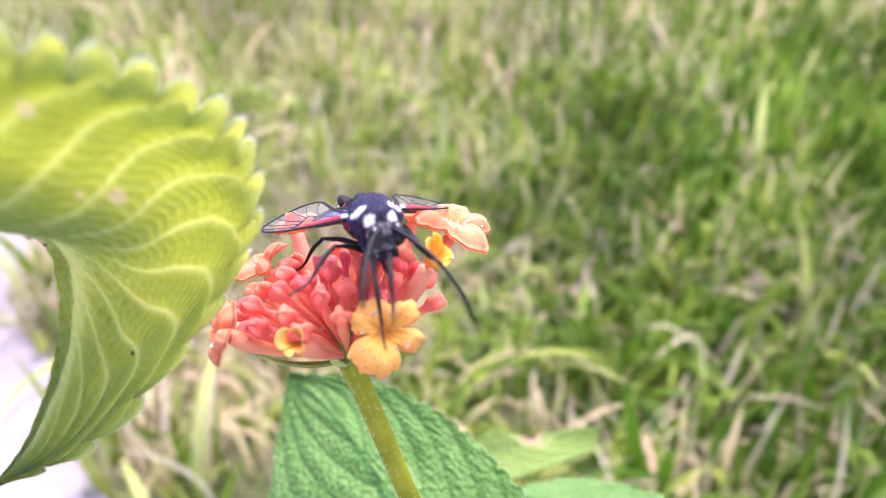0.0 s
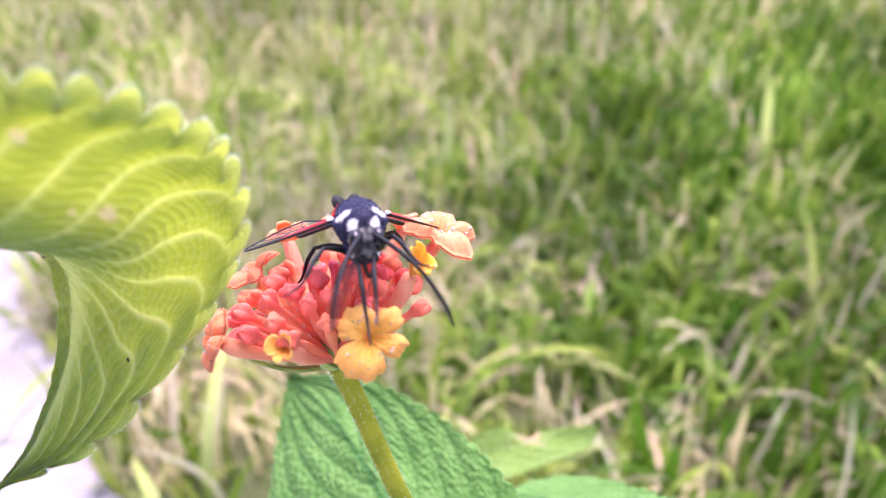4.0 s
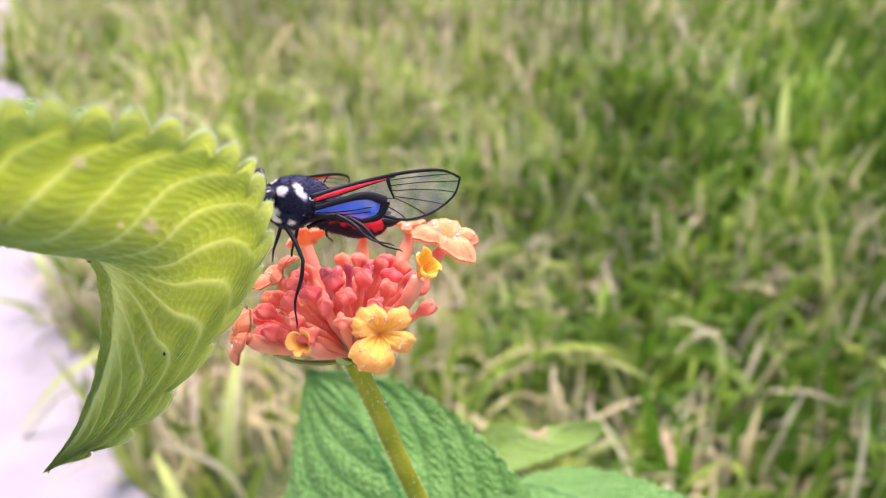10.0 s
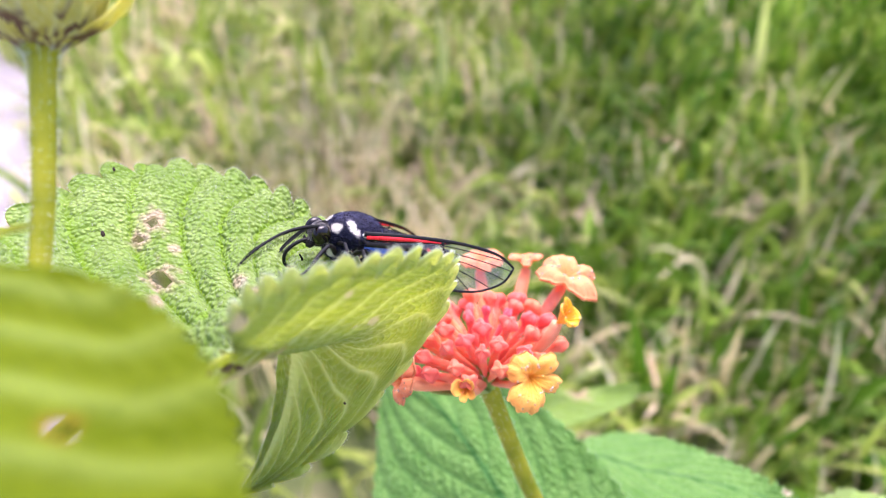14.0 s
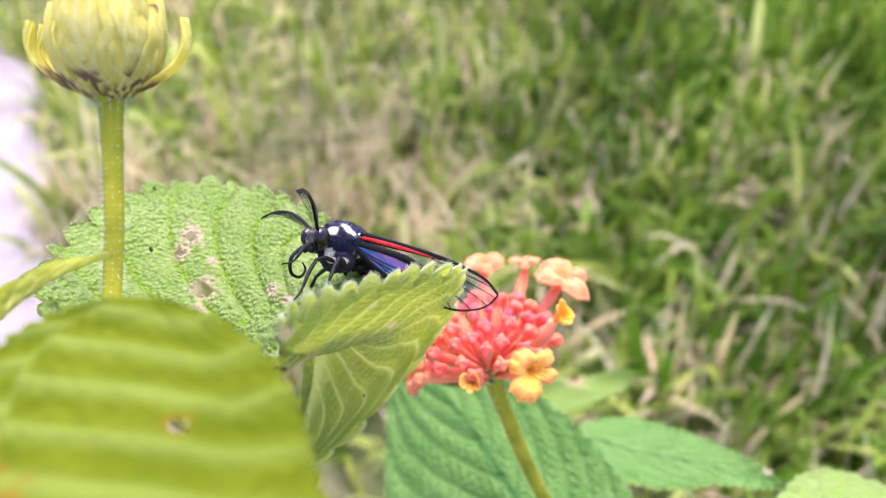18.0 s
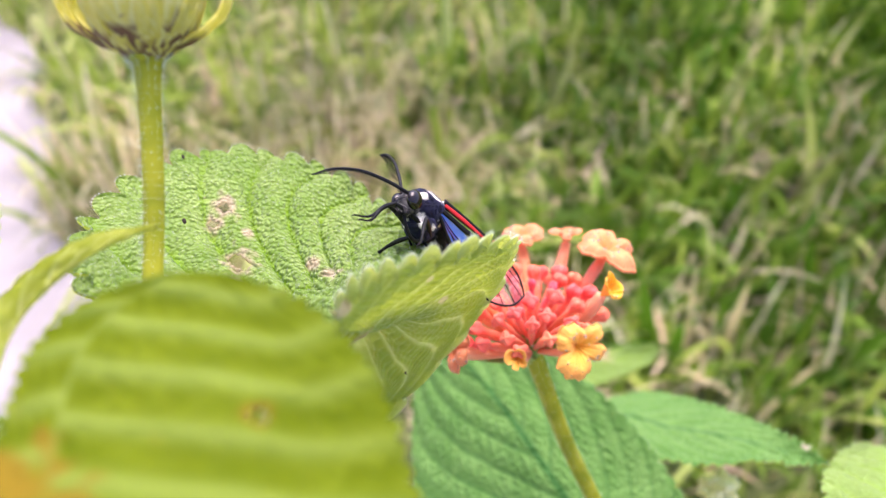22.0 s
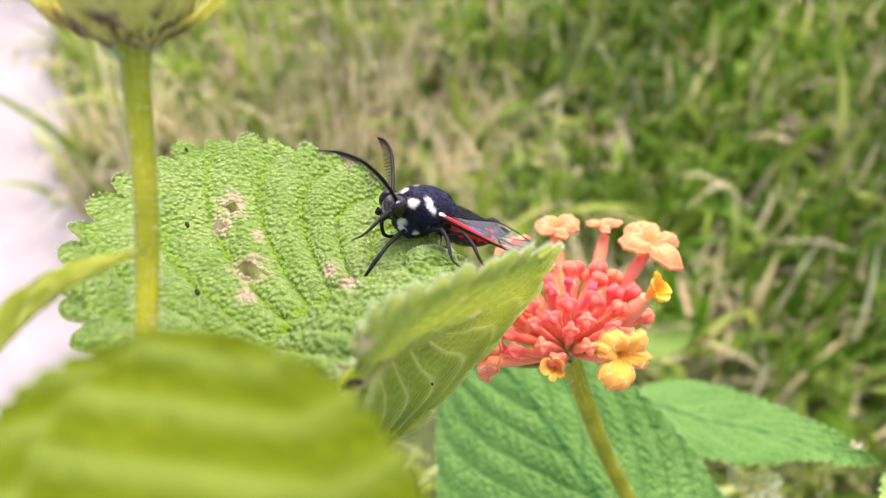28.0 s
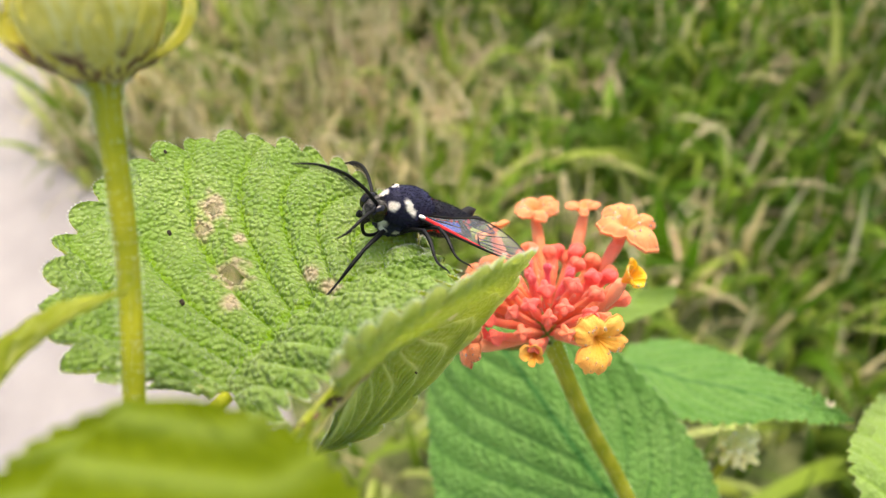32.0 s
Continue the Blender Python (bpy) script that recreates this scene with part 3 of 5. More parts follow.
BROAD_B = [(-46.1, 43.3, 2.3), (-52.3, 47.3, 6.0), (-56.4, 54.2, 8.5), (-55.3, 62.2, 11.0), (-50.7, 66.9, 12.2), (-45.7, 69.3, 13.1), (-40.5, 69.2, 12.4), (-35.3, 67.7, 10.3), (-30.4, 65.2, 8.5), (-26.0, 61.9, 7.5)]
BROAD_C = [(-45.2, 45.1, 1.3), (-45.1, 49.0, 2.3), (-43.7, 51.9, 3.1), (-42.1, 54.3, 4.0), (-40.0, 56.6, 4.8), (-37.6, 58.0, 5.8), (-35.1, 58.9, 6.7), (-32.1, 60.1, 7.1), (-28.8, 59.8, 7.6), (-25.8, 60.9, 7.6)]
BROAD_D = [(-44.3, 43.3, 1.7), (-43.4, 46.4, 3.0), (-41.7, 48.8, 3.9), (-39.9, 51.0, 4.9), (-37.7, 53.3, 5.8), (-35.3, 55.2, 6.7), (-32.9, 56.9, 7.3), (-30.2, 58.8, 7.5), (-27.6, 59.5, 7.8), (-25.2, 61.0, 7.2)]
BROAD_E = [(-43.5, 41.6, 1.6), (-41.8, 43.8, 3.2), (-39.8, 45.7, 4.3), (-37.8, 47.6, 5.5), (-35.5, 50.0, 6.4), (-33.1, 52.5, 7.1), (-30.8, 55.0, 7.5), (-28.3, 57.6, 7.5), (-26.4, 59.1, 7.6), (-24.6, 61.0, 6.8)]
BROAD_F = [(-41.7, 38.0, 1.0), (-38.4, 38.5, 3.1), (-35.8, 39.5, 4.5), (-33.5, 41.0, 5.9), (-30.9, 43.5, 6.9), (-28.5, 47.0, 7.4), (-26.5, 51.0, 7.4), (-24.5, 55.0, 6.9), (-23.9, 58.5, 6.5), (-24.2, 61.0, 6.3)]
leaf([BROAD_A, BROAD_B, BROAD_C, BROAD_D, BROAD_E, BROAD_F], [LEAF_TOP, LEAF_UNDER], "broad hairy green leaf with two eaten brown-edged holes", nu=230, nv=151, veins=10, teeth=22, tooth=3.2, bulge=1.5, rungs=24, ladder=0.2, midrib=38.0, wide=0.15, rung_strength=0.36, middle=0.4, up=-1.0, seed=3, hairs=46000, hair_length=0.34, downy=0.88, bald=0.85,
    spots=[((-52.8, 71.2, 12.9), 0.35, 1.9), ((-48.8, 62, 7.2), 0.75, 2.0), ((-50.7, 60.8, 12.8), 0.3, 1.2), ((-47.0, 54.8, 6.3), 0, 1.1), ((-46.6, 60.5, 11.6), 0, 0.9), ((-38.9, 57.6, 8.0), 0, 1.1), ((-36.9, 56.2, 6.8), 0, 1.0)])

# curled leaf that hangs with its pale lower face towards the eye
CURL_A = [(-33.4, 33.6, 8.6), (-31.2, 34.6, 11.0), (-27.6, 37.6, 11.6), (-23.2, 41.6, 11.9), (-19.6, 46.6, 11.7), (-16.4, 52, 10.3), (-15.7, 58, 8.1), (-17, 65, 2.2), (-23, 69.5, -7), (-34, 71.5, -19), (-45, 72, -24)]
CURL_B = [(-33.4, 34.4, 7.4), (-31.4, 36.6, 7.2), (-28.6, 39.8, 8.2), (-25, 44.2, 8.4), (-22, 48.6, 8.0), (-19.8, 54.2, 6.7), (-19.4, 61, 3.4), (-21.8, 66.5, -2.4), (-27, 69, -9.6), (-36.5, 71.3, -19), (-45.2, 72, -24.1)]
CURL_C = [(-33.5, 35.4, 6.4), (-33, 41.0, 4.6), (-31.8, 47.5, 2.5), (-29.5, 53, 1.7), (-27.3, 58, 0.9), (-26.6, 62.3, -0.8), (-28, 66.2, -3.8), (-30.4, 68.6, -8.2), (-33.3, 69.9, -13), (-39, 71.6, -19.5), (-45.4, 72, -24.2)]
CURL_D = [(-33.8, 36.4, 5.8), (-35.3, 44.5, 3.6), (-37.3, 53.5, 2.4), (-38.6, 60, 2.6), (-38.6, 64.5, 2.1), (-38, 68.5, 0.3), (-38.2, 71, -3), (-38.8, 72.2, -8.5), (-40, 72.4, -14), (-42.5, 72.3, -20), (-45.6, 72, -24.3)]
leaf([CURL_A, CURL_B, CURL_C, CURL_D], [LEAF_UNDER, LEAF_INNER], "curled leaf hanging with its pale veined underside outward", nu=320, nv=201, veins=12, slant=0.5, bent=0.7, teeth=21, tooth=2.8, bulge=-0.55, middle=0.93, up=1.0, seed=5, wide=0.17, rungs=26, rung_strength=0.36, ladder=0.4, pale_rim=0.85, smooth_side=1, hairs=7000, hair_length=0.5, brown=(0.02, 0.5, 0.9),
    spot_from=(0, 0, 0), spots=[((-32.8, 34.6, 8.4), 0, 1.1), ((-26.1, 56.7, 4.3), 0, 0.7), ((-24.5, 42.0, 8.3), 0, 0.7), ((-23.8, 52.0, 3.9), 0, 0.8), ((-26.5, 52.0, 4.2), 0, 0.35)])
leaf([[(-31, 43.5, 6.2), (-33.3, 38.2, 5.6), (-36, 32.5, 4.4), (-38.5, 27.5, 3.0), (-41, 22, 1.0)], [(-31, 43.8, 5.0), (-33.8, 38.8, 4.4), (-36.7, 33, 3.2), (-39.2, 28, 1.8), (-41.2, 22, 0.2)], [(-31, 43.5, 3.8), (-33.5, 38.2, 3.2), (-36.3, 32.5, 2.0), (-38.8, 27.5, 0.6), (-41.2, 22, -0.6)]],
    [LEAF_UNDER, LEAF_SHOOT], "narrow folded leaf edge with browned rim", nu=60, nv=21, veins=6, teeth=7, tooth=0.3, bulge=0.3, seed=27, brown=(0.0, 1.0, 0.5))

# browned crumbs along the curled leaf's inner edge
def browned_edge():
    r = np.random.RandomState(31)
    line = spline([(-41, 22, 1.2), (-38.5, 27.5, 3.1), (-35.8, 33, 4.5), (-33.9, 39, 3.6), (-35.5, 46, 2.3), (-37.3, 53.5, 2.4), (-38.6, 60, 2.6), (-38.6, 64.5, 2.1), (-38, 68.5, 0.3)], 200)
    pieces = []
    for _ in range(46):
        p = line[r.randint(200)] + 0.15 * r.randn(3)
        s = r.uniform(0.1, 0.38)
        pieces.append(ball(p - FOOT, (s * r.uniform(0.6, 1.8), s * r.uniform(0.6, 1.8), s * 0.6), a=7, b=5, rough=0.4))
    tagged(part("browned_edge", mesh_from("browned_edge", *join(*pieces)), BROWN_CRUMB, plant, "dry brown crumbs along a leaf edge"), kind="stuff")


browned_edge()

# leaf below the flower head
LOW_A = [(7.2, 97.2, -63.9), (-10.6, 100.8, -68.2), (-27.1, 108.5, -69.3), (-31.9, 118.1, -62.1), (-32.2, 126.6, -51.9), (-31.3, 134.8, -36.3), (-30.0, 138.6, -24.6)]
LOW_B = [(8.3, 97.4, -63.5), (-2.8, 100.4, -63.2), (-12.7, 107.9, -58.9), (-18.6, 116.3, -52.1), (-22.5, 124.4, -42.9), (-25.9, 132.8, -33.0), (-29.9, 138.6, -24.5)]
LOW_C = [(9.2, 96.7, -62.3), (4.7, 100.0, -58.2), (0.3, 104.6, -53.6), (-6.0, 112.4, -45.3), (-12.2, 121.0, -37.8), (-20.2, 130.6, -30.4), (-29.8, 138.7, -24.4)]
LOW_D = [(15.1, 98.5, -63.6), (15.0, 102.3, -58.2), (10.7, 106.7, -50.7), (3.4, 113.7, -41.6), (-5.3, 122.4, -33.8), (-16.2, 131.7, -27.2), (-29.7, 138.7, -24.3)]
LOW_E = [(21.1, 100.3, -64.9), (24.5, 104.3, -59.1), (20.1, 108.6, -48.8), (11.5, 114.2, -37.4), (0.6, 122.0, -28.9), (-13.6, 131.7, -24.0), (-29.7, 138.8, -24.1)]
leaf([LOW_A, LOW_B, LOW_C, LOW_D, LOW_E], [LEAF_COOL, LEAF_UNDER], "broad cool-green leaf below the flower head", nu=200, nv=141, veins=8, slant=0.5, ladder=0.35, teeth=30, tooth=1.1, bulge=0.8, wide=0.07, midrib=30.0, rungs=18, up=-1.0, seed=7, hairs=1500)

# leaf to the flower's far side
leaf([
    [(18.6, 151.3, -49.8), (28.2, 149.9, -48.0), (35.3, 142.1, -46.6), (41.0, 130.0, -45.2), (45.0, 119.8, -44.6), (48.3, 111.4, -44.8), (50.6, 105.7, -46.4)],
    [(13.1, 137.3, -47.4), (19.9, 133.2, -47.3), (26.2, 127.0, -47.4), (33.4, 120.1, -46.2), (41.3, 114.0, -46.2), (46.6, 108.9, -46.0), (50.6, 105.6, -46.5)],
    [(7.4, 121.4, -44.2), (12.2, 116.8, -45.6), (17.6, 111.5, -46.2), (26.9, 109.1, -47.4), (37.2, 107.6, -46.2), (43.9, 105.6, -46.2), (50.6, 105.6, -46.6)],
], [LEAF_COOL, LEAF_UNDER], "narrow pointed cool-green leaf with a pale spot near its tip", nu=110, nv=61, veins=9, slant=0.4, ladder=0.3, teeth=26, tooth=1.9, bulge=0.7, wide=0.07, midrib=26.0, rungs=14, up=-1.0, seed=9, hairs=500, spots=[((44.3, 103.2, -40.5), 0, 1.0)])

# farther young leaf
leaf([
    [(-0.6, 182.0, -58.9), (4.5, 182.0, -51.0), (12.2, 180.0, -45.8), (20.6, 178.0, -46.6), (28.7, 176.0, -44.7), (37.8, 172.0, -42.8)],
    [(0.8, 178.0, -60.4), (9.3, 178.0, -54.8), (16.2, 177.0, -51.0), (23.0, 175.0, -49.0), (31.1, 174.0, -47.1), (37.8, 172.0, -44.5)],
    [(2.2, 172.0, -62.4), (11.7, 172.0, -57.3), (19.7, 171.0, -54.2), (27.2, 171.0, -51.5), (34.6, 171.0, -48.5), (37.5, 172.0, -46.1)],
], [LEAF_LIGHT, LEAF_UNDER], "light green leaf with a browned notch in its edge", nu=60, nv=31, veins=7, teeth=14, tooth=0.8, bulge=0.3, up=-1.0, seed=11, spots=[((22.0, 178.0, -46.6), 0.8, 3.5)])

# leaf at the edge of the shrub on the grass side
leaf([
    [(42, 73, -51), (37.5, 79, -44), (38.3, 86, -39.2), (45, 95, -40.0), (54, 107, -44.2), (65, 120, -49.5)],
    [(47, 72, -50), (46, 79, -43.2), (50, 87.5, -39.8), (55.5, 97, -40.8), (61, 108, -44.4), (65.4, 120, -49.6)],
    [(53, 71, -52), (58, 78, -46), (63, 88, -43.6), (67.5, 98, -44.6), (70, 109, -47.2), (65.8, 120, -49.8)],
], [LEAF_LIGHT, LEAF_UNDER], "bright green quilted leaf among the grass", nu=100, nv=71, veins=9, teeth=20, tooth=1.4, bulge=1.0, up=-1.0, seed=13, hairs=600)

# big leaf close to the eye, lit through
NEAR_A = [(-46.4, 7.2, 6.3), (-47.8, 11.5, 7.7), (-48.1, 14.0, 9.8), (-47.7, 16.4, 12.0), (-45.3, 17.8, 13.9), (-41.2, 19.0, 15.1)]
NEAR_B = [(-41.5, 6.1, 6.2), (-42.4, 10.0, 7.7), (-43.0, 12.8, 9.5), (-42.9, 15.3, 11.6), (-42.1, 17.6, 13.3), (-40.2, 19.0, 15.1)]
NEAR_C = [(-35.3, 6.0, 5.8), (-35.9, 9.3, 7.4), (-36.4, 11.7, 9.4), (-37.2, 14.6, 11.2), (-37.9, 17.0, 13.0), (-38.9, 18.9, 15.1)]
NEAR_D = [(-30.4, 7.7, 4.3), (-31.0, 11.0, 5.9), (-31.8, 13.5, 8.0), (-32.8, 15.5, 10.4), (-34.6, 17.4, 12.4), (-37.6, 18.9, 15.0)]
NEAR_E = [(-25.6, 11.3, 2.4), (-26.9, 13.9, 5.0), (-28.1, 16.0, 8.3), (-30.3, 17.6, 11.1), (-33.1, 18.6, 13.3), (-36.6, 18.9, 14.8)]
# five broad vein bands double as painted soft highlights
leaf([NEAR_A, NEAR_B, NEAR_C, NEAR_D, NEAR_E], [LEAF_YOUNG, LEAF_LIT], "large yellow-green leaf with a small torn hole", nu=110, nv=81, veins=5, slant=-0.08, midrib=90.0, teeth=16, tooth=0.8, bulge=0.28, wide=0.4, rungs=9, ladder=0.3, rung_strength=0.1, up=1.0, middle=0.16, seed=15, spots=[((-46.8, 8.5, 6.6), 0, 3.6), ((-42.0, 6.3, 6.2), 0, 2.2), ((-34.5, 12.5, 8.3), 0.4, 0.9)])

# cool leaf low over the path
leaf([
    [(-77.9, 70.5, -21.0), (-72.7, 73.1, -17.6), (-69.5, 75.2, -17.8), (-64.3, 75.2, -20.4), (-60.1, 74.9, -24.4)],
    [(-72.7, 64.5, -23.3), (-69.3, 67.7, -22.1), (-66.3, 70.9, -21.4), (-63.2, 73.0, -22.5), (-60.0, 74.9, -24.7)],
    [(-68.5, 60.3, -26.0), (-65.3, 63.5, -25.1), (-63.8, 67.6, -25.1), (-62.0, 71.7, -25.4), (-59.9, 74.8, -25.0)],
], [LEAF_GREY, LEAF_UNDER], "greyish green quilted leaf low over the path", nu=60, nv=41, veins=8, teeth=15, tooth=1.3, bulge=0.6, up=-1.0, seed=23)

# narrow leaf end and young shoot beside the path
leaf([
    [(-56.4, 23.1, 4.0), (-57.3, 25.8, 7.2), (-56.8, 28.5, 10.6), (-54.8, 31.0, 13.2), (-51.1, 32.4, 15.2), (-46.8, 33.6, 16.3)],
    [(-55.6, 23.1, 3.9), (-56.4, 25.7, 6.9), (-55.9, 28.4, 9.9), (-53.9, 30.9, 12.5), (-50.4, 32.3, 14.8), (-46.8, 33.6, 16.2)],
    [(-59.1, 23.5, 5.6), (-58.9, 26.0, 8.0), (-57.2, 27.6, 11.3), (-55.2, 30.2, 13.9), (-51.5, 32.6, 15.8), (-46.8, 33.6, 16.1)],
], [LEAF_SHOOT, LEAF_SHOOT], "narrow arching yellow-green leaf seen edge-on", nu=50, nv=21, veins=7, teeth=12, tooth=0.3, bulge=0.2, seed=17)
leaf([
    [(-71.3, 33.8, 5.8), (-71.8, 37.2, 12.8), (-69.9, 40.6, 19.7), (-67.9, 42.1, 21.8), (-66.4, 43.1, 21.8)],
    [(-66.7, 31.5, 4.5), (-67.4, 35.8, 10.9), (-66.4, 38.9, 16.2), (-66.2, 41.6, 19.4), (-65.9, 43.0, 21.6)],
    [(-62.4, 30.6, 5.5), (-62.5, 34.4, 9.1), (-62.9, 38.4, 14.1), (-63.9, 41.3, 18.3), (-65.4, 43.0, 21.5)],
], [LEAF_LIGHT, LEAF_UNDER], "light green leaf at the path side of the shrub", nu=60, nv=31, veins=8, teeth=16, tooth=0.8, bulge=0.35, up=-1.0, seed=19)
leaf([
    [(-66.0, 27.0, -7.9), (-65.0, 28.9, -3.2), (-64.1, 30.7, 0.7), (-62.2, 30.8, 1.6), (-60.4, 30.9, 1.9)],
    [(-61.2, 25.1, -6.8), (-61.2, 26.8, -3.2), (-60.7, 28.3, -0.7), (-60.4, 29.6, 0.6), (-60.0, 30.8, 1.7)],
    [(-56.8, 24.1, -6.4), (-57.2, 25.7, -3.6), (-57.6, 27.2, -1.2), (-58.3, 28.6, 0.5), (-59.7, 30.8, 1.6)],
], [LEAF_YOUNG, LEAF_UNDER], "small young yellow leaf beside the near stalk", nu=50, nv=31, veins=7, teeth=12, tooth=0.5, bulge=0.3, up=-1.0, seed=21)

# leaf stalks down to the shrub's stems
stem([FOOT + (-4, 0, -14), (-40, 220, -190), (-60, 90, -70), (-58, 45, -20), (-50, 28, -8), (-41, 22.5, 0.2)], [2.6, 2.2, 1.6, 1.3, 1.0, 0.7])
stem([(-58, 45, -20), (-56, 44, -8), (-44.8, 43.2, 1.9)], [1.1, 0.9, 0.6])
stem([(2, 140, -95), (6, 132, -70), (7.9, 94.0, -60.6)], [1.2, 1.0, 0.7])
stem([(-10, 240, -200), (0, 190, -100), (4, 165, -62), (13.5, 139.1, -48.4)], [1.2, 1.0, 0.8, 0.6])
stem([(-60, 90, -70), (-85, 85, -40), (-72.7, 64.5, -23.3)], [1.1, 0.9, 0.6])
stem([(-10, 240, -200), (10, 205, -110), (0.8, 178.0, -60.7)], [1.2, 1.0, 0.7])
stem([(2, 140, -95), (50, 100, -90), (47, 72.3, -50.4)], [1.2, 1.0, 0.7])
stem([(-60, 90, -70), (-50, 30, -30), (-42.6, 9.6, 2.9)], [1.3, 1.0, 0.7])
stem([(-60, 90, -70), (-66, 42, -20), (-56.0, 23.1, 3.9)], [1.2, 1.0, 0.6])
stem([(-66, 42, -20), (-66.7, 31.5, 4.5)], [0.9, 0.6])
stem([(-66, 42, -20), (-61.2, 25.1, -6.8)], [0.9, 0.6])
stem([(-60, 90, -70), (-56, 42, -18), (-51, 38, 2), (-50, 41, 16), (-49.8, 42.8, 28.2), (-49.8, 43, 30.2)], [1.5, 1.1, 0.95, 0.95, 1.15, 1.9], "thick olive stalk of the spent flower head", n=120, hairs=2200)


# spent flower head of pale bracts
def seed_head():
    N0 = np.array([-49.8, 43.1, 30.1])
    up = unit(np.array([0.03, 0.02, 1.0]))
    v, f = tube([N0 - up * 1.2, N0 + up * 0.6, N0 + up * 2.4, N0 + up * 5.0, N0 + up * 7.6], [0.9, 1.9, 3.1, 3.6, 2.6], 24, 18, 0.06)
    core = mesh_from("seed_head", v - FOOT, f)
    rise = np.repeat(np.linspace(0, 1, 18), 24)
    values(core, "dry", np.clip(0.35 - 1.6 * rise + 0.35 * np.sin(5 * v[:, 0]) * np.cos(4 * v[:, 1]), 0, 1)), values(core, "vein", 0 * v[:, 0])
    ob = part("seed_head", core, POD, plant, "spent yellow-green flower head of ragged cupped bracts")
    side, fwd = np.array([1.0, 0, 0]), unit(np.cross(up, np.array([1.0, 0, 0])))
    rng = np.random.RandomState(2)
    for k in range(19):
        az = k * 2.4 + rng.uniform(-0.3, 0.3)
        if k in (3, 14):
            az = math.pi if k == 3 else 0.1
        d = np.cos(az) * side + np.sin(az) * fwd
        w = np.cross(d, up)
        inner = k % 3 == 1
        if k in (3, 9, 14):
            line = [N0 + up * 0.2 + d * 0.9, N0 + up * 1.4 + d * 3.4, N0 + up * 2.7 + d * 5.6, N0 + up * 4.8 + d * 7.0, N0 + up * 7.4 + d * 6.9]
            wide = [0.6, 0.9, 0.9, 0.7, 0.12]
        else:
            top, lean = rng.uniform(8.4, 10.8) + (1.0 if inner else 0.0), rng.uniform(-0.7, 0.5)
            bow = 0.8 if inner else 0.0
            line = [N0 + d * 0.8, N0 + up * 1.3 + d * 2.6, N0 + up * 3.4 + d * (4.0 - bow), N0 + up * (0.66 * top) + d * (4.7 - bow + 0.4 * lean), N0 + up * top + d * (4.3 - bow + 1.3 * lean) + w * rng.uniform(-0.9, 0.9)]
            wide = [0.8, 1.7, 2.3, 1.9, 0.25]
        blotch = [(line[1] + w * rng.uniform(-0.6, 0.6), 0, rng.uniform(1.2, 2.0))] if k % 3 == 0 else [(line[0], 0, 1.4 if k % 2 == 0 else 0.7)]
        blotch += [(line[4], 0, 0.8)] if k % 5 == 0 else []
        me, _ = leaf_sheet([[p + w * b for p, b in zip(line, wide)], [p + d * 0.45 for p in line], [p - w * b for p, b in zip(line, wide)]], FOOT, nu=26, nv=11, veins=3, teeth=3, tooth=0.25, bulge=0.25, thick=0.35, seed=k, spots=blotch, spot_from=N0 + d * 30 + up * 4)
        part("bract", me, [POD, POD], ob)


seed_head()

def pellets():
    for k, (p, r) in enumerate((((-45.9, 62.2, 6.9), 0.42), ((-29.5, 67.9, -9.9), 0.16), ((-54.3, 60.7, 12.8), 0.25), ((-51.6, 53.9, 7.2), 0.28), ((-57.9, 73.0, 19.8), 0.2))):
        ob = thing("dropping", p, "small black insect dropping on a leaf", "dropping", "droppings on the leaves")
        v, f = ball((0, 0, 0), (r, r * 0.7, r * 1.3), a=9, b=7, rough=0.3)
        part("pellet", mesh_from("pellet", v, f), DARK_CRUMB, ob)


pellets()


def pale_flower():
    c = np.array([34.7, 119.4, -59.6])
    up = unit(np.array([0.0, -0.5, 0.85]))
    stem([(2, 140, -95), (25, 128, -80), c - up * 3], [1.0, 0.8, 0.7])
    v, f = ball(c, (2.6, 2.6, 2.2), a=12, b=8)
    ob = part("pale_flower_head", mesh_from("pale_flower_head", v - FOOT, f), BRACT, plant, "small cream flower head among the leaves")
    r2 = np.random.RandomState(9)
    for k in range(46):
        d = unit(r2.randn(3) + up * 0.5)
        v, f = tube([c + d * 1.8, c + d * 3.4, c + d * (4.4 + r2.uniform(0, 0.9)) + r2.randn(3) * 0.3], [0.5, 1.0, 0.5], 6, 8)
        me = mesh_from("floret", v - FOOT, f)
        values(me, "along", np.repeat(np.linspace(0, 1, 8), 6))
        part("floret", me, CREAM, ob)


# ---- the flower head ----
AXIS = unit(np.array([-0.15, -0.18, 0.97]))
SIDE = unit(np.cross(AXIS, np.array([0.0, 1.0, 0.0])))
FWD = np.cross(SIDE, AXIS)
v, f = tube([S - AXIS * 0.6, S + AXIS * 1.2, S + AXIS * 4.2, S + AXIS * 6.5], [1.2, 2.0, 1.7, 0.7], 14, 14)
core = mesh_from("flower_head", v - FOOT, f)
flower_head = part("flower_head", core, BRACT, plant, "domed coral and orange lantana flower head")


def frame_to(origin, direction, size=1.0, spin=0.0):
    """Pose in the shrub's millimetres: local z runs along direction."""
    q = Vector(direction).to_track_quat("Z", "Y").to_matrix().to_4x4()
    return Matrix.Translation(Vector(origin - FOOT) * MM) @ q @ pose(0, 0, 0, 0, 0, spin) @ Matrix.Scale(size, 4)


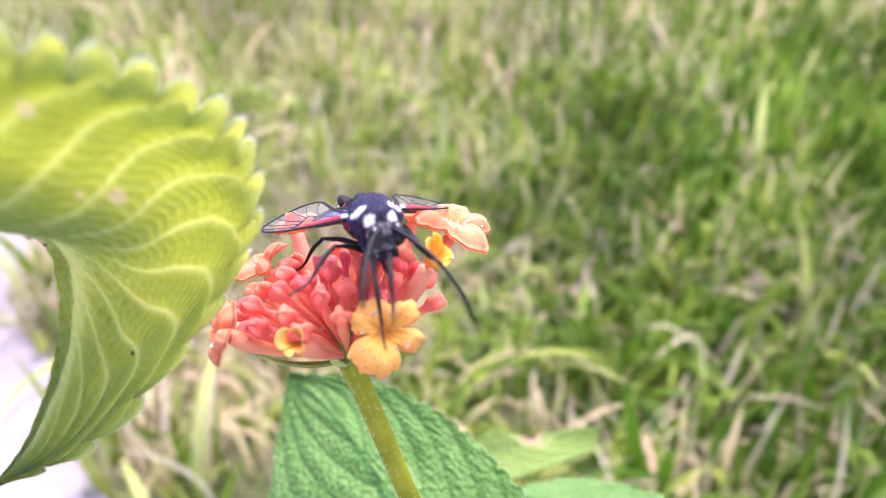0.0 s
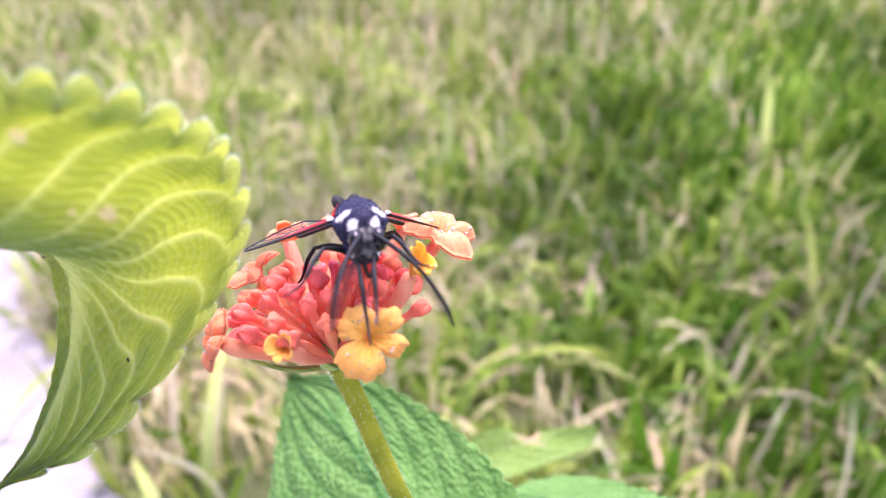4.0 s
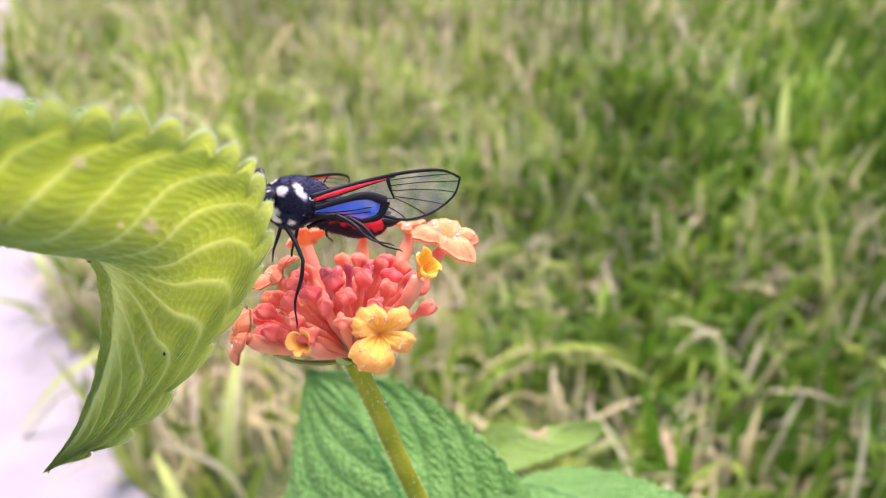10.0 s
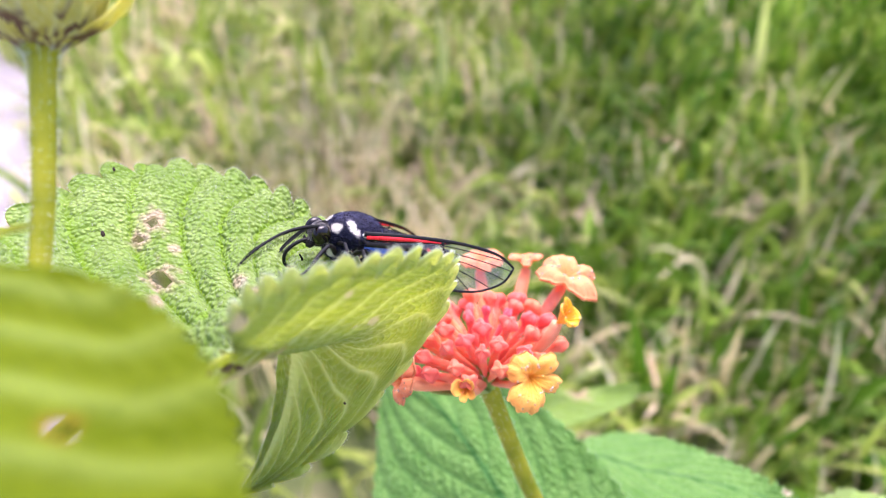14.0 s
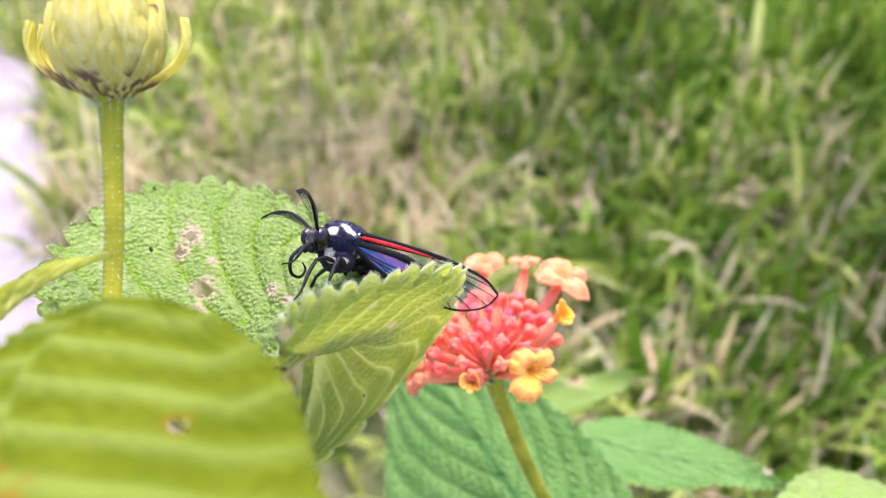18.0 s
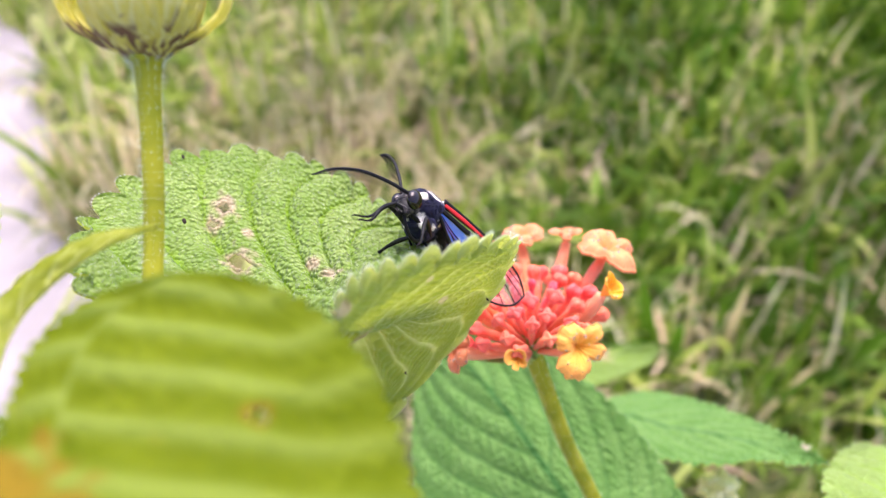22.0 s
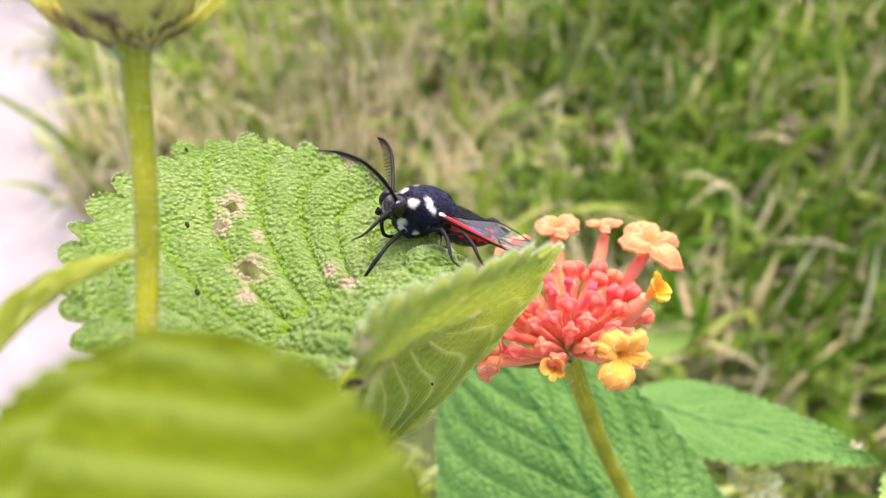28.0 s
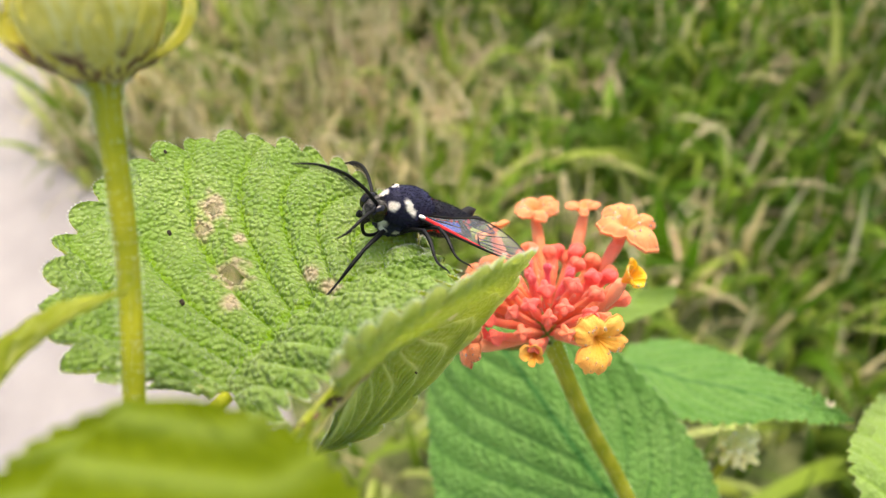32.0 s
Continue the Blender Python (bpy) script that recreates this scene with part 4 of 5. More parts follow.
def bud_mesh(length, swell, neck, seed):
    """A closed bud on its tube: slim tube, waist, then a four-cornered cap, a little askew."""
    n, sides = 26, 20
    z = np.concatenate([np.linspace(0, 0.7, 11), np.linspace(0.73, 1, 15)])
    r = np.interp(z, [0, 0.1, 0.35, 0.55, 0.7, 0.78, 0.84, 0.89, 0.93, 0.97, 0.99, 1.0], [0.28, 0.34, neck * 0.95, neck * 1.25, neck * 0.95, neck * 0.85, swell * 0.74, swell, swell * 0.98, swell * 0.8, swell * 0.52, 0.04])
    phi = np.linspace(0, 2 * np.pi, sides, endpoint=False)
    rng = np.random.RandomState(seed)
    bend, nod = rng.uniform(-0.7, 0.7, 2), rng.uniform(-0.25, 0.25, 2)
    v = []
    for k in range(n):
        knob = np.clip((z[k] - 0.78) / 0.08, 0, 1)
        rr = r[k] * (1 + 0.23 * knob * np.cos(4 * phi) + 0.08 * knob * np.cos(2 * phi + seed) + 0.05 * np.sin(3 * phi + seed) + 0.04 * np.sin(9 * z[k] + phi))
        groove = -0.16 * np.clip((z[k] - 0.9) / 0.08, 0, 1) * (1 - np.cos(4 * phi)) * 0.5
        x, y = rr * np.cos(phi), rr * np.sin(phi)
        v.append(np.stack([x + bend[0] * z[k] ** 2, y + bend[1] * z[k] ** 2, z[k] * length + groove + knob * (nod[0] * x + nod[1] * y)], -1))
    v = np.concatenate(v)
    me = mesh_from("bud", v, grid_faces(n, sides, True) + [list(range(sides))[::-1]])
    values(me, "along", np.repeat(np.clip((z - 0.2) / 0.68, 0, 1), sides))
    return me


BUDS = [bud_mesh(10.5, 1.12, 0.5, 1), bud_mesh(10.5, 1.02, 0.54, 2), bud_mesh(10.5, 1.2, 0.5, 3), bud_mesh(10.5, 0.98, 0.48, 6), bud_mesh(10.5, 1.08, 0.52, 7)]
INNER = [bud_mesh(8.5, 0.66, 0.46, 4), bud_mesh(8.5, 0.58, 0.42, 5)]
for me in BUDS:
    me.materials.append(BUD)
for me in INNER:
    me.materials.append(BUD_INNER)

OPEN = [  # centre of the open face, the way it looks, size, material, spin, lobe count, cupping
    ((-5.6, 69.6, -8.0), (0.25, -0.95, 0.12), 1.36, PETAL_YELLOW, 10, 4, 0.12, "amber five-lobed open flower with dewdrops"),
    ((1.3, 83.2, 3.4), (0.22, -0.42, 0.88), 1.6, PETAL_SALMON, 40, 4, 0.05, "salmon open flower with dewdrops"),
    ((-3.8, 89.0, 4.4), (0.05, -0.1, 0.95), 0.9, PETAL_SALMON, 0, 4, 0.35, "half-open salmon flower"),
    ((-10.8, 91.0, 4.4), (0.0, -0.3, 0.95), 1.25, PETAL_SALMON, 70, 4, 0.12, "salmon open flower at the far side"),
    ((-23.0, 72.3, -8.6), (-0.85, -0.45, 0.2), 1.0, PETAL_ORANGE, 25, 5, -0.1, "orange open flower bent downward"),
    ((-1.0, 73.2, -1.1), (0.5, -0.62, 0.55), 0.9, PETAL_LEMON, 30, 4, 0.75, "yellow half-open flower"),
    ((-20.4, 80.0, -1.2), (-0.6, -0.35, 0.7), 1.0, PETAL_SALMON, 0, 5, 0.05, "pale orange open flower behind the leaf"),
    ((-18.0, 86.0, 3.0), (-0.4, 0.3, 0.85), 0.85, PETAL_SALMON, 30, 5, 0.1, "pale orange open flower behind the moth"),
    ((-14.2, 69.6, -9.0), (-0.15, -0.9, 0.15), 0.75, PETAL_YELLOW, 20, 4, 0.7, "small bud just opening"),
]


def open_flower(k, centre, facing, size, mat, spin, lobes, cup, label):
    """A curved tube that widens into ruffled lobes, with dew on them."""
    rng = np.random.RandomState(40 + k)
    c, d = np.asarray(centre, float), unit(np.asarray(facing, float))
    flat = (c - S) - AXIS * float((c - S) @ AXIS)
    start = S + AXIS * 0.8 + unit(flat) * 1.3
    v, f = tube([start, start + (c - start) * 0.4 + unit(flat) * 1.2, start + (c - start) * 0.75 + unit(flat) * 0.8 - d * 0.6, c - d * 1.6 * size], [0.4, 0.6, 0.95, 0.75], 12, 20)
    stalk = mesh_from("flower", v - FOOT, f)
    values(stalk, "along", np.repeat(np.linspace(0, 1, 20), 12))
    ob = part("flower", stalk, TUBE, flower_head, label)
    nr, na = 18, 90
    rad, phi = np.linspace(0.0, 1, nr), np.linspace(0, 2 * np.pi, na, endpoint=False)
    own, lift = rng.uniform(0.72, 1.22, lobes), rng.uniform(-0.8, 0.9, lobes)
    idx = phi / (2 * np.pi) * lobes + 0.22 * np.sin(phi + k) + 0.12 * np.sin(2 * phi + 2 * k)
    which = np.floor(idx).astype(int) % lobes
    lobe = np.abs(np.sin(np.pi * idx)) ** 0.5
    R = 3.2 * (0.46 + 0.58 * lobe * own[which]) * (1 + (1 - min(1, abs(cup))) * (0.05 * np.sin(13 * phi + k) + 0.03 * np.sin(29 * phi)) - 0.03 * np.exp(-(((idx % 1) - 0.5) / 0.1) ** 2))
    top = np.zeros((nr, na, 3))
    for i in range(nr):
        rr = R * rad[i] + 0.06
        ruffle = rad[i] ** 2 * (0.3 * np.sin(2 * phi + k) + lift[which] * lobe * 0.8 + 0.05 * np.sin(7 * phi + k))
        puff = 0.5 * lobe * math.sin(math.pi * rad[i] ** 1.3) - 0.55 * rad[i] ** 6
        zz = -1.3 * (1 - rad[i]) ** 4 + cup * 3.2 * rad[i] ** 1.5 + ruffle + puff
        shrink = 1 - 0.45 * max(0, cup) * rad[i]
        top[i] = np.stack([rr * shrink * np.cos(phi), rr * shrink * np.sin(phi), zz], -1)
    low = top.copy()
    low[..., 2] -= 0.55 * (1 - 0.6 * rad[:, None] ** 5)
    v = np.concatenate([top.reshape(-1, 3), low.reshape(-1, 3)])
    q = np.array(grid_faces(nr, na, True))
    last = [(nr - 1) * na + j for j in range(na)]
    rim = [(last[j], last[(j + 1) % na], last[(j + 1) % na] + nr * na, last[j] + nr * na) for j in range(na)]
    me = mesh_from("petals", v, q.tolist() + (q[:, ::-1] + nr * na).tolist() + [r[::-1] for r in rim])
    values(me, "along", np.concatenate([np.repeat(rad, na)] * 2))
    petals = part("petals", me, mat, plant)
    petals.matrix_basis = frame_to(c, d, size, spin)
    bpy.context.view_layer.update()
    petals.parent, petals.matrix_basis = flower_head, petals.matrix_basis
    # dew
    pieces = []
    for _ in range(34 if size > 0.8 else 8):
        i, j = rng.randint(6, nr), rng.randint(na)
        r = rng.uniform(0.05, 0.16)
        pieces.append(ball(top[i, j] + (0, 0, r * 0.5), (r, r, r * 0.75), a=8, b=6))
    v, f = join(*pieces)
    tagged(part("dew", mesh_from("dew", v, f), DEW, flower_head, "clear dewdrops", petals.matrix_basis), kind="stuff")


pale_flower()
for k, row in enumerate(OPEN):
    open_flower(k, *row)

rng = np.random.RandomState(12)
for k in range(56):
    th = math.acos(1 - (k + 0.5) / 56 * 0.9)
    az = k * 2.39996 + 0.4
    inner = th < 0.42
    out = SIDE * math.cos(az) + FWD * math.sin(az)
    tip = S + AXIS * (3.6 + 9.4 * max(0.0, math.cos(th)) ** 0.6 - (0.8 if inner else 0.0) + rng.uniform(-0.5, 0.4)) + out * (11.9 * math.sin(th) ** 0.95 + rng.uniform(-0.6, 0.4))
    if min(np.linalg.norm(tip - np.asarray(o[0])) / o[2] for o in OPEN) < 2.2:
        continue
    foot = S + AXIS * (0.3 + 3.6 * math.cos(th)) + out * 1.7 * math.sin(th)
    way = tip - foot
    me = INNER[k % 2] if inner else BUDS[k % 5]
    part("bud", me, None, flower_head, "", frame_to(foot, way, float(np.linalg.norm(way)) / (8.5 if inner else 10.5), rng.uniform(0, 90)) @ Matrix.Diagonal((*([10.5 / float(np.linalg.norm(way)) * (0.84 if inner else 0.98)] * 2), 1, 1)))
hv, hf = [], []
for k in range(420):
    th, az = math.acos(1 - rng.rand() * 0.75), rng.uniform(0, 2 * math.pi)
    out = SIDE * math.cos(az) + FWD * math.sin(az)
    p = S - FOOT + AXIS * (2.6 + 7.6 * math.cos(th) ** 0.6 + rng.uniform(-1.2, 0.6)) + out * 9.6 * math.sin(th)
    d = unit(AXIS + 0.6 * out + 0.7 * rng.randn(3)) * rng.uniform(0.5, 1.3)
    w = unit(np.cross(d, rng.randn(3))) * 0.035
    hf.append((len(hv), len(hv) + 1, len(hv) + 2))
    hv += [p - w, p + w, p + d]
tagged(part("hair", mesh_from("hair", hv, hf, False), HAIR, flower_head, "fine pale hairs between the buds"), kind="stuff")
for k, (d, ln) in enumerate((((-0.93, -0.35, 0.1), 10.0), ((0.78, -0.3, 0.5), 8.0), ((-0.3, -0.8, 0.25), 4.5), ((0.5, 0.7, 0.2), 9.0))):
    d = unit(np.array(d))
    w = unit(np.cross(d, AXIS))
    line = [S + d * ln * q + AXIS * (0.3 - 1.2 * math.sin(3 * q)) for q in (0.05, 0.35, 0.7, 1.0)]
    me, _ = leaf_sheet([[p + w * b for p, b in zip(line, (0.4, 0.8, 0.6, 0.05))], [p - AXIS * 0.25 for p in line], [p - w * b for p, b in zip(line, (0.4, 0.8, 0.6, 0.05))]], FOOT, nu=20, nv=7, veins=2, teeth=1, tooth=0, bulge=0.05, thick=0.25, seed=k)
    part("bract", me, [BRACT, BRACT], flower_head, "pointed green bract")


# ---- the moth: local x towards its head, y to its own left, z up, millimetres ----
moth = new("moth")
moth.empty_display_size, moth.scale = 0.005, (1.08, 1.08, 1.08)
tagged(moth, "black wasp moth with clear wings, scarlet flanks and cream spots", "moth")


def furred(verts, faces, count, length, seed, spread=0.5, width=0.035):
    """Short hairs over a body's skin."""
    r = np.random.RandomState(seed)
    verts = np.asarray(verts)
    quads = [q for q in faces if len(q) == 4]
    centre = verts.mean(axis=0)
    hv, hf = [], []
    for _ in range(count):
        q = quads[r.randint(len(quads))]
        wts = r.dirichlet((1, 1, 1, 1))
        p = wts @ verts[q]
        d = unit(unit(p - centre) + spread * r.randn(3) * 0.5 + np.array([-0.9, 0, 0])) * length * r.uniform(0.5, 1.3)
        w = unit(np.cross(d, r.randn(3))) * width
        at = len(hv)
        hv += [p - w, p + w, p + d]
        hf.append((at, at + 1, at + 2))
    return np.array(hv), hf


def body_part(name, pieces, mat, label="", hairs=0, length=0.4, parent=None, seed=1, mark=None):
    """A furry body piece; mark gives the strength of its coloured patches from a place on it."""
    v, f = join(*pieces)
    me = mesh_from(name, v, f)
    if mark:
        values(me, "patch", [mark(q) for q in v])
    ob = part(name, me, mat, parent or moth, label)
    if hairs:
        hv, hf = furred(v, f, hairs, length, seed)
        me = mesh_from("fur", hv, hf, False)
        if mark:
            values(me, "patch", np.repeat([mark(q) for q in hv[::3]], 3))
        tagged(part("fur", me, mat, ob, "short fur"), kind="stuff")
    return ob


def cream_marks(q):
    """Collar spots, shoulder crescents and breast patches, the same on both sides."""
    x, y, z = q[0], abs(q[1]), q[2]
    wob = 0.25 * noise.noise(Vector(q) * 1.7)
    best = 0.0
    for (a, c, e), r in (((3.15, 0.95, 0.85), 0.66), ((1.75, 1.55, 1.5), 0.5), ((1.3, 1.95, 1.15), 0.42), ((2.0, 1.2, 1.75), 0.42), ((3.2, 0.9, -1.5), 0.62), ((2.7, 1.1, -2.2), 0.5), ((1.3, 1.75, -2.0), 0.42), ((-0.6, 1.9, -1.1), 0.36), ((0.4, 2.05, -0.9), 0.26)):
        d = math.sqrt((x - a) ** 2 + (y - c) ** 2 + (z - e) ** 2)
        best = max(best, (r + wob * r - d) / 0.12)
    return min(1.0, max(0.0, best))


def scarlet_marks(q):
    """A scarlet band along each flank with a toothed lower edge."""
    x, y, z = q[0], abs(q[1]), q[2]
    low = -1.15 + 0.4 * abs(math.sin(2.0 * x))
    high = 0.55 + 0.1 * math.sin(5 * x)
    inside = min(z - low, high - z, y - 0.45, -2.6 - x, x + 10.6)
    return min(1.0, max(0.0, inside / 0.12))


thorax = body_part("thorax", [tube([(-2.6, 0, 0.0), (-1.8, 0, 0.3), (-0.2, 0, 0.45), (1.6, 0, 0.3), (2.9, 0, -0.1), (3.7, 0, -0.3)], [0.9, 1.95, 2.25, 2.1, 1.6, 1.0], 44, 54),
                              ball((1.0, 0, -1.4), (2.4, 1.8, 1.7), a=36, b=24, rough=0.12), ball((0.7, 1.5, 0.6), (1.5, 1.05, 0.9), a=18, b=12, rough=0.1), ball((0.7, -1.5, 0.6), (1.5, 1.05, 0.9), a=18, b=12, rough=0.1)], FUR_BLUE, "blue-black furry thorax with cream spots", 8000, 0.26, mark=cream_marks)
abdomen = body_part("abdomen", [tube([(-1.8, 0, -0.3), (-3.4, 0, -0.4), (-6.0, 0, -0.6), (-8.4, 0, -0.7), (-10.6, 0, -0.5), (-11.6, 0, -0.3)], [1.6, 1.95, 1.95, 1.75, 1.2, 0.2], 40, 60)], FUR_BELLY, "blue-black abdomen with scarlet flanks", 4200, 0.3, seed=2, mark=scarlet_marks)
for sgn in (1, -1):
    v, f = tube([(-10.2, sgn * 0.5, 0.0), (-11.4, sgn * 0.9, 0.5), (-12.6, sgn * 1.1, 0.9)], [0.55, 0.7, 0.12], 8, 10)
    part("tail_tuft", mesh_from("tail_tuft", v, f), FUR_BLACK, abdomen, "black tail tuft")
def face_marks(q):
    """Grey-brown fur round the eyes and a pale face."""
    x, y, z = q[0], abs(q[1]), q[2]
    d = math.sqrt((x - 4.6) ** 2 + (y - 1.0) ** 2 + (z + 0.2) ** 2)
    low = math.sqrt((x - 5.0) ** 2 + y ** 2 + (z + 1.4) ** 2)
    return max(0.12 if 0.95 < d < 1.35 else 0.0, min(0.5, max(0.0, (0.7 - low) / 0.3)))


head = body_part("head", [ball((4.3, 0, -0.4), (1.25, 1.3, 1.35), rough=0.06)], FUR_BLACK, "small black head", 900, 0.24, seed=3, mark=face_marks)
for sgn in (1, -1):
    v, f = ball((4.6, sgn * 1.0, -0.2), (1.05, 0.72, 1.1), a=24, b=16)
    part("eye", mesh_from("eye", v, f), EYE_BLACK, head, "round glossy black eye")
    v, f = tube([(4.7, sgn * 0.45, -1.3), (5.3, sgn * 0.5, -1.8), (5.6, sgn * 0.45, -1.2)], [0.3, 0.32, 0.1], 8, 8)
    part("palp", mesh_from("palp", v, f), FUR_BLACK, head)
v, f = tube([(0, 0, 0), (1.3, 0, -0.6), (2.3, 0, -2.0), (1.9, 0, -3.4), (0.7, 0, -3.6), (0.1, 0, -2.7), (0.7, 0, -2.0)], [0.2, 0.2, 0.19, 0.18, 0.16, 0.13, 0.08], 8, 40)
proboscis = part("proboscis", mesh_from("proboscis", v, f), CHITIN, moth, "coiled black proboscis")


def antenna_mesh():
    """A bowed shaft with two dense rows of comb teeth, longest past the middle; local x runs along it."""
    line = spline([(0, 0, 0), (2.8, 0, 0.75), (6.0, 0, 1.05), (9.0, 0, 0.45), (11.2, 0, -0.7)], 121)
    pieces = [tube([line[0], line[30], line[60], line[90], line[120]], [0.2, 0.2, 0.17, 0.13, 0.05], 6, 40)]
    for k in range(4, 118, 2):
        reach = 1.05 * math.sin(math.pi * min(1, (k + 6) / 128)) ** 0.8
        for sgn in (1, -1):
            p = line[k]
            d = np.array([0.5, sgn * 0.62, -0.62]) * reach
            w = np.array([0.035, 0, 0])
            n = np.array([0, 0.03, 0.03 * sgn])
            pieces.append((np.array([p - w, p + w, p + d + 0.6 * w, p + d - 0.6 * w, p + n, p + d + n]), [(0, 1, 2, 3), (1, 4, 5, 2), (4, 0, 3, 5)]))
    return join(*pieces)


v, f = antenna_mesh()
ANTENNA = mesh_from("antenna", v, f)
antennae = [part("antenna", ANTENNA, CHITIN, moth, "feathered black antenna") for _ in (0, 1)]


def wing_meshes(fore, sgn):
    """A wing in its own plane, local x from root to tip and y to the trailing side: dark frame, veins and film."""
    if fore:
        lead = spline([(0, -0.3), (5, -0.9), (11, -1.3), (16, -0.9), (18.6, 0.3)], 40)
        trail = spline([(0, 0.5), (4.5, 1.7), (8.5, 3.2), (11.3, 4.1), (14.5, 3.9), (17.6, 2.4), (18.6, 0.3)], 40)
        inner = [[(9.2, -0.7), (13, -0.6), (17.3, -0.3)], [(9.4, -0.1), (14, 0.15), (18.4, 0.7)], [(9.6, 0.5), (14, 1.0), (17.8, 1.9)],
                 [(9.9, 1.2), (13.5, 2.2), (16.2, 3.1)], [(9.9, 1.4), (12.3, 2.8), (13.8, 3.9)], [(0.4, 0.25), (5, 0.8), (9.9, 1.4)], [(6.5, 1.0), (9.5, 2.5), (11.2, 4.0)]]
    else:
        lead = spline([(0, -0.2), (3.5, -0.6), (7.5, -0.8), (10.4, 0.4)], 40)
        trail = spline([(0, 0.6), (3, 1.8), (6.5, 2.6), (9.3, 2.3), (10.4, 0.4)], 40)
        inner = [[(0.3, 0.4), (4, 0.9), (8.2, 0.9)], [(0.3, 0.6), (4, 1.3), (8, 1.5)], [(3, 1.1), (5.5, 1.9), (6.6, 2.4)]]
    z = 0.0 if fore else -0.25
    size = 1.0 if fore else 0.8
    to3 = lambda q: np.stack([q[:, 0] * size, sgn * q[:, 1] * size, z + 0.0 * q[:, 0] + 0.012 * q[:, 1] ** 2], -1)
    a, b = to3(np.asarray(lead)), to3(np.asarray(trail))
    frame_parts = [tube(a[np.linspace(0, 39, 10).astype(int)], np.interp(np.linspace(0, 1, 10), [0, 0.4, 1], [0.3, 0.21, 0.15] if fore else [0.3, 0.32, 0.55]), 6, 40, squash=0.5),
                   tube(b[np.linspace(0, 39, 10).astype(int)], np.interp(np.linspace(0, 1, 10), [0, 0.5, 1], [0.24, 0.13, 0.15] if fore else [0.22, 0.26, 0.6]), 6, 40, squash=0.5)]
    veins = []
    for line in inner:
        p = to3(spline(line, 12))
        veins.append(tube(p[[0, 4, 8, 11]], [0.06] * 4, 5, 12))
    if fore:
        p = to3(spline([(9.0, -1.1), (9.3, 0.2), (9.8, 1.4)], 10))
        frame_parts.append(tube(p[::3], [0.24, 0.2, 0.13, 0.1], 6, 10, squash=0.5))
        p = to3(np.array([(0.3, 0.0), (3, -0.35), (6.5, -0.75), (10.0, -1.05)]))
        frame_parts.append(tube(p, [0.36, 0.4, 0.28, 0.1], 8, 20, squash=0.3))
    rows = 9
    w = np.linspace(0, 1, rows)[:, None, None]
    sheet = (a[None] * (1 - w) + b[None] * w)
    film = (sheet.reshape(-1, 3), grid_faces(rows, 40))
    if not fore:
        # broad dark outer band
        band = sheet[:, 30:].reshape(-1, 3) + (0, 0, 0.03)
        frame_parts.append((band, grid_faces(rows, 10)))
    return join(*frame_parts), film, veins


wings = []
for sgn in (1, -1):
    (v, f), film, veins = wing_meshes(True, sgn)
    fore = part("forewing", mesh_from("forewing", v, f), CHITIN, moth, "long clear forewing with black veins and a scarlet leading edge")
    part("film", mesh_from("film", *film), CLEAR_WING, fore, "clear film")
    for q in veins:
        part("vein", mesh_from("vein", *q), CHITIN, fore)
    v, f = tube([(0.3, sgn * 0.0, 0.03), (3, sgn * -0.35, 0.03), (6.5, sgn * -0.75, 0.02), (10.0, sgn * -1.0, 0.02)], [0.3, 0.34, 0.22, 0.04], 8, 20, squash=0.8)
    part("red_streak", mesh_from("red_streak", v, f), FUR_RED, fore, "scarlet streak")
    v, f = ball((0.3, sgn * -0.1, 0.15), (0.5, 0.28, 0.22), a=10, b=7)
    part("root_spot", mesh_from("root_spot", v, f), FUR_WHITE, fore, "cream spot at the wing root")
    (v, f), film, veins = wing_meshes(False, sgn)
    hind = part("hindwing", mesh_from("hindwing", v, f), CHITIN, moth, "short blue-shining hindwing with a black border")
    part("film", mesh_from("film", *film), BLUE_WING, hind, "blue film")
    for q in veins:
        part("vein", mesh_from("vein", *q), CHITIN, hind)
    wings.append((sgn, fore, hind))


def leg_pieces(reach, rise):
    """Thigh, shin and jointed foot; local x runs from hip to foot."""
    knee, ankle = (reach * 0.42, 0, rise), (reach * 0.72, 0, rise * 0.25)
    thigh = join(tube([(0, 0, 0), (reach * 0.2, 0, rise * 0.62), knee], [0.22, 0.27, 0.18], 8, 12), ball(knee, (0.21, 0.21, 0.21), a=8, b=6))
    shin = join(tube([knee, (reach * 0.58, 0, rise * 0.72), ankle], [0.19, 0.22, 0.15], 8, 12), ball(ankle, (0.17, 0.17, 0.17), a=8, b=6), tube([ankle, (reach * 0.8, 0.25, 0.05)], [0.06, 0.02], 5, 4))
    foot = join(tube([ankle, (reach * 0.8, 0, 0.12), (reach * 0.88, 0, 0.0), (reach, 0, 0)], [0.13, 0.13, 0.11, 0.08], 6, 14), tube([(reach, 0, 0), (reach + 0.35, 0.12, -0.15)], [0.06, 0.02], 5, 4), tube([(reach, 0, 0), (reach + 0.35, -0.12, -0.15)], [0.06, 0.02], 5, 4))
    return [mesh_from(n, *q) for n, q in (("leg", thigh), ("shin", shin), ("foot", foot))]


LEG, SHIN, FOOT_JOINT = leg_pieces(10.8, 2.0)
HIPS = [(2.0, 0.9, -2.2), (0.4, 1.1, -2.5), (-1.2, 1.1, -2.2)]
legs = [(sgn, k, part("leg", LEG, CHITIN, moth, "thin black jointed leg")) for sgn in (1, -1) for k in range(3)]
for sgn, k, ob in legs:
    part("shin", SHIN, CHITIN, ob)
    part("foot", FOOT_JOINT, CHITIN, ob)

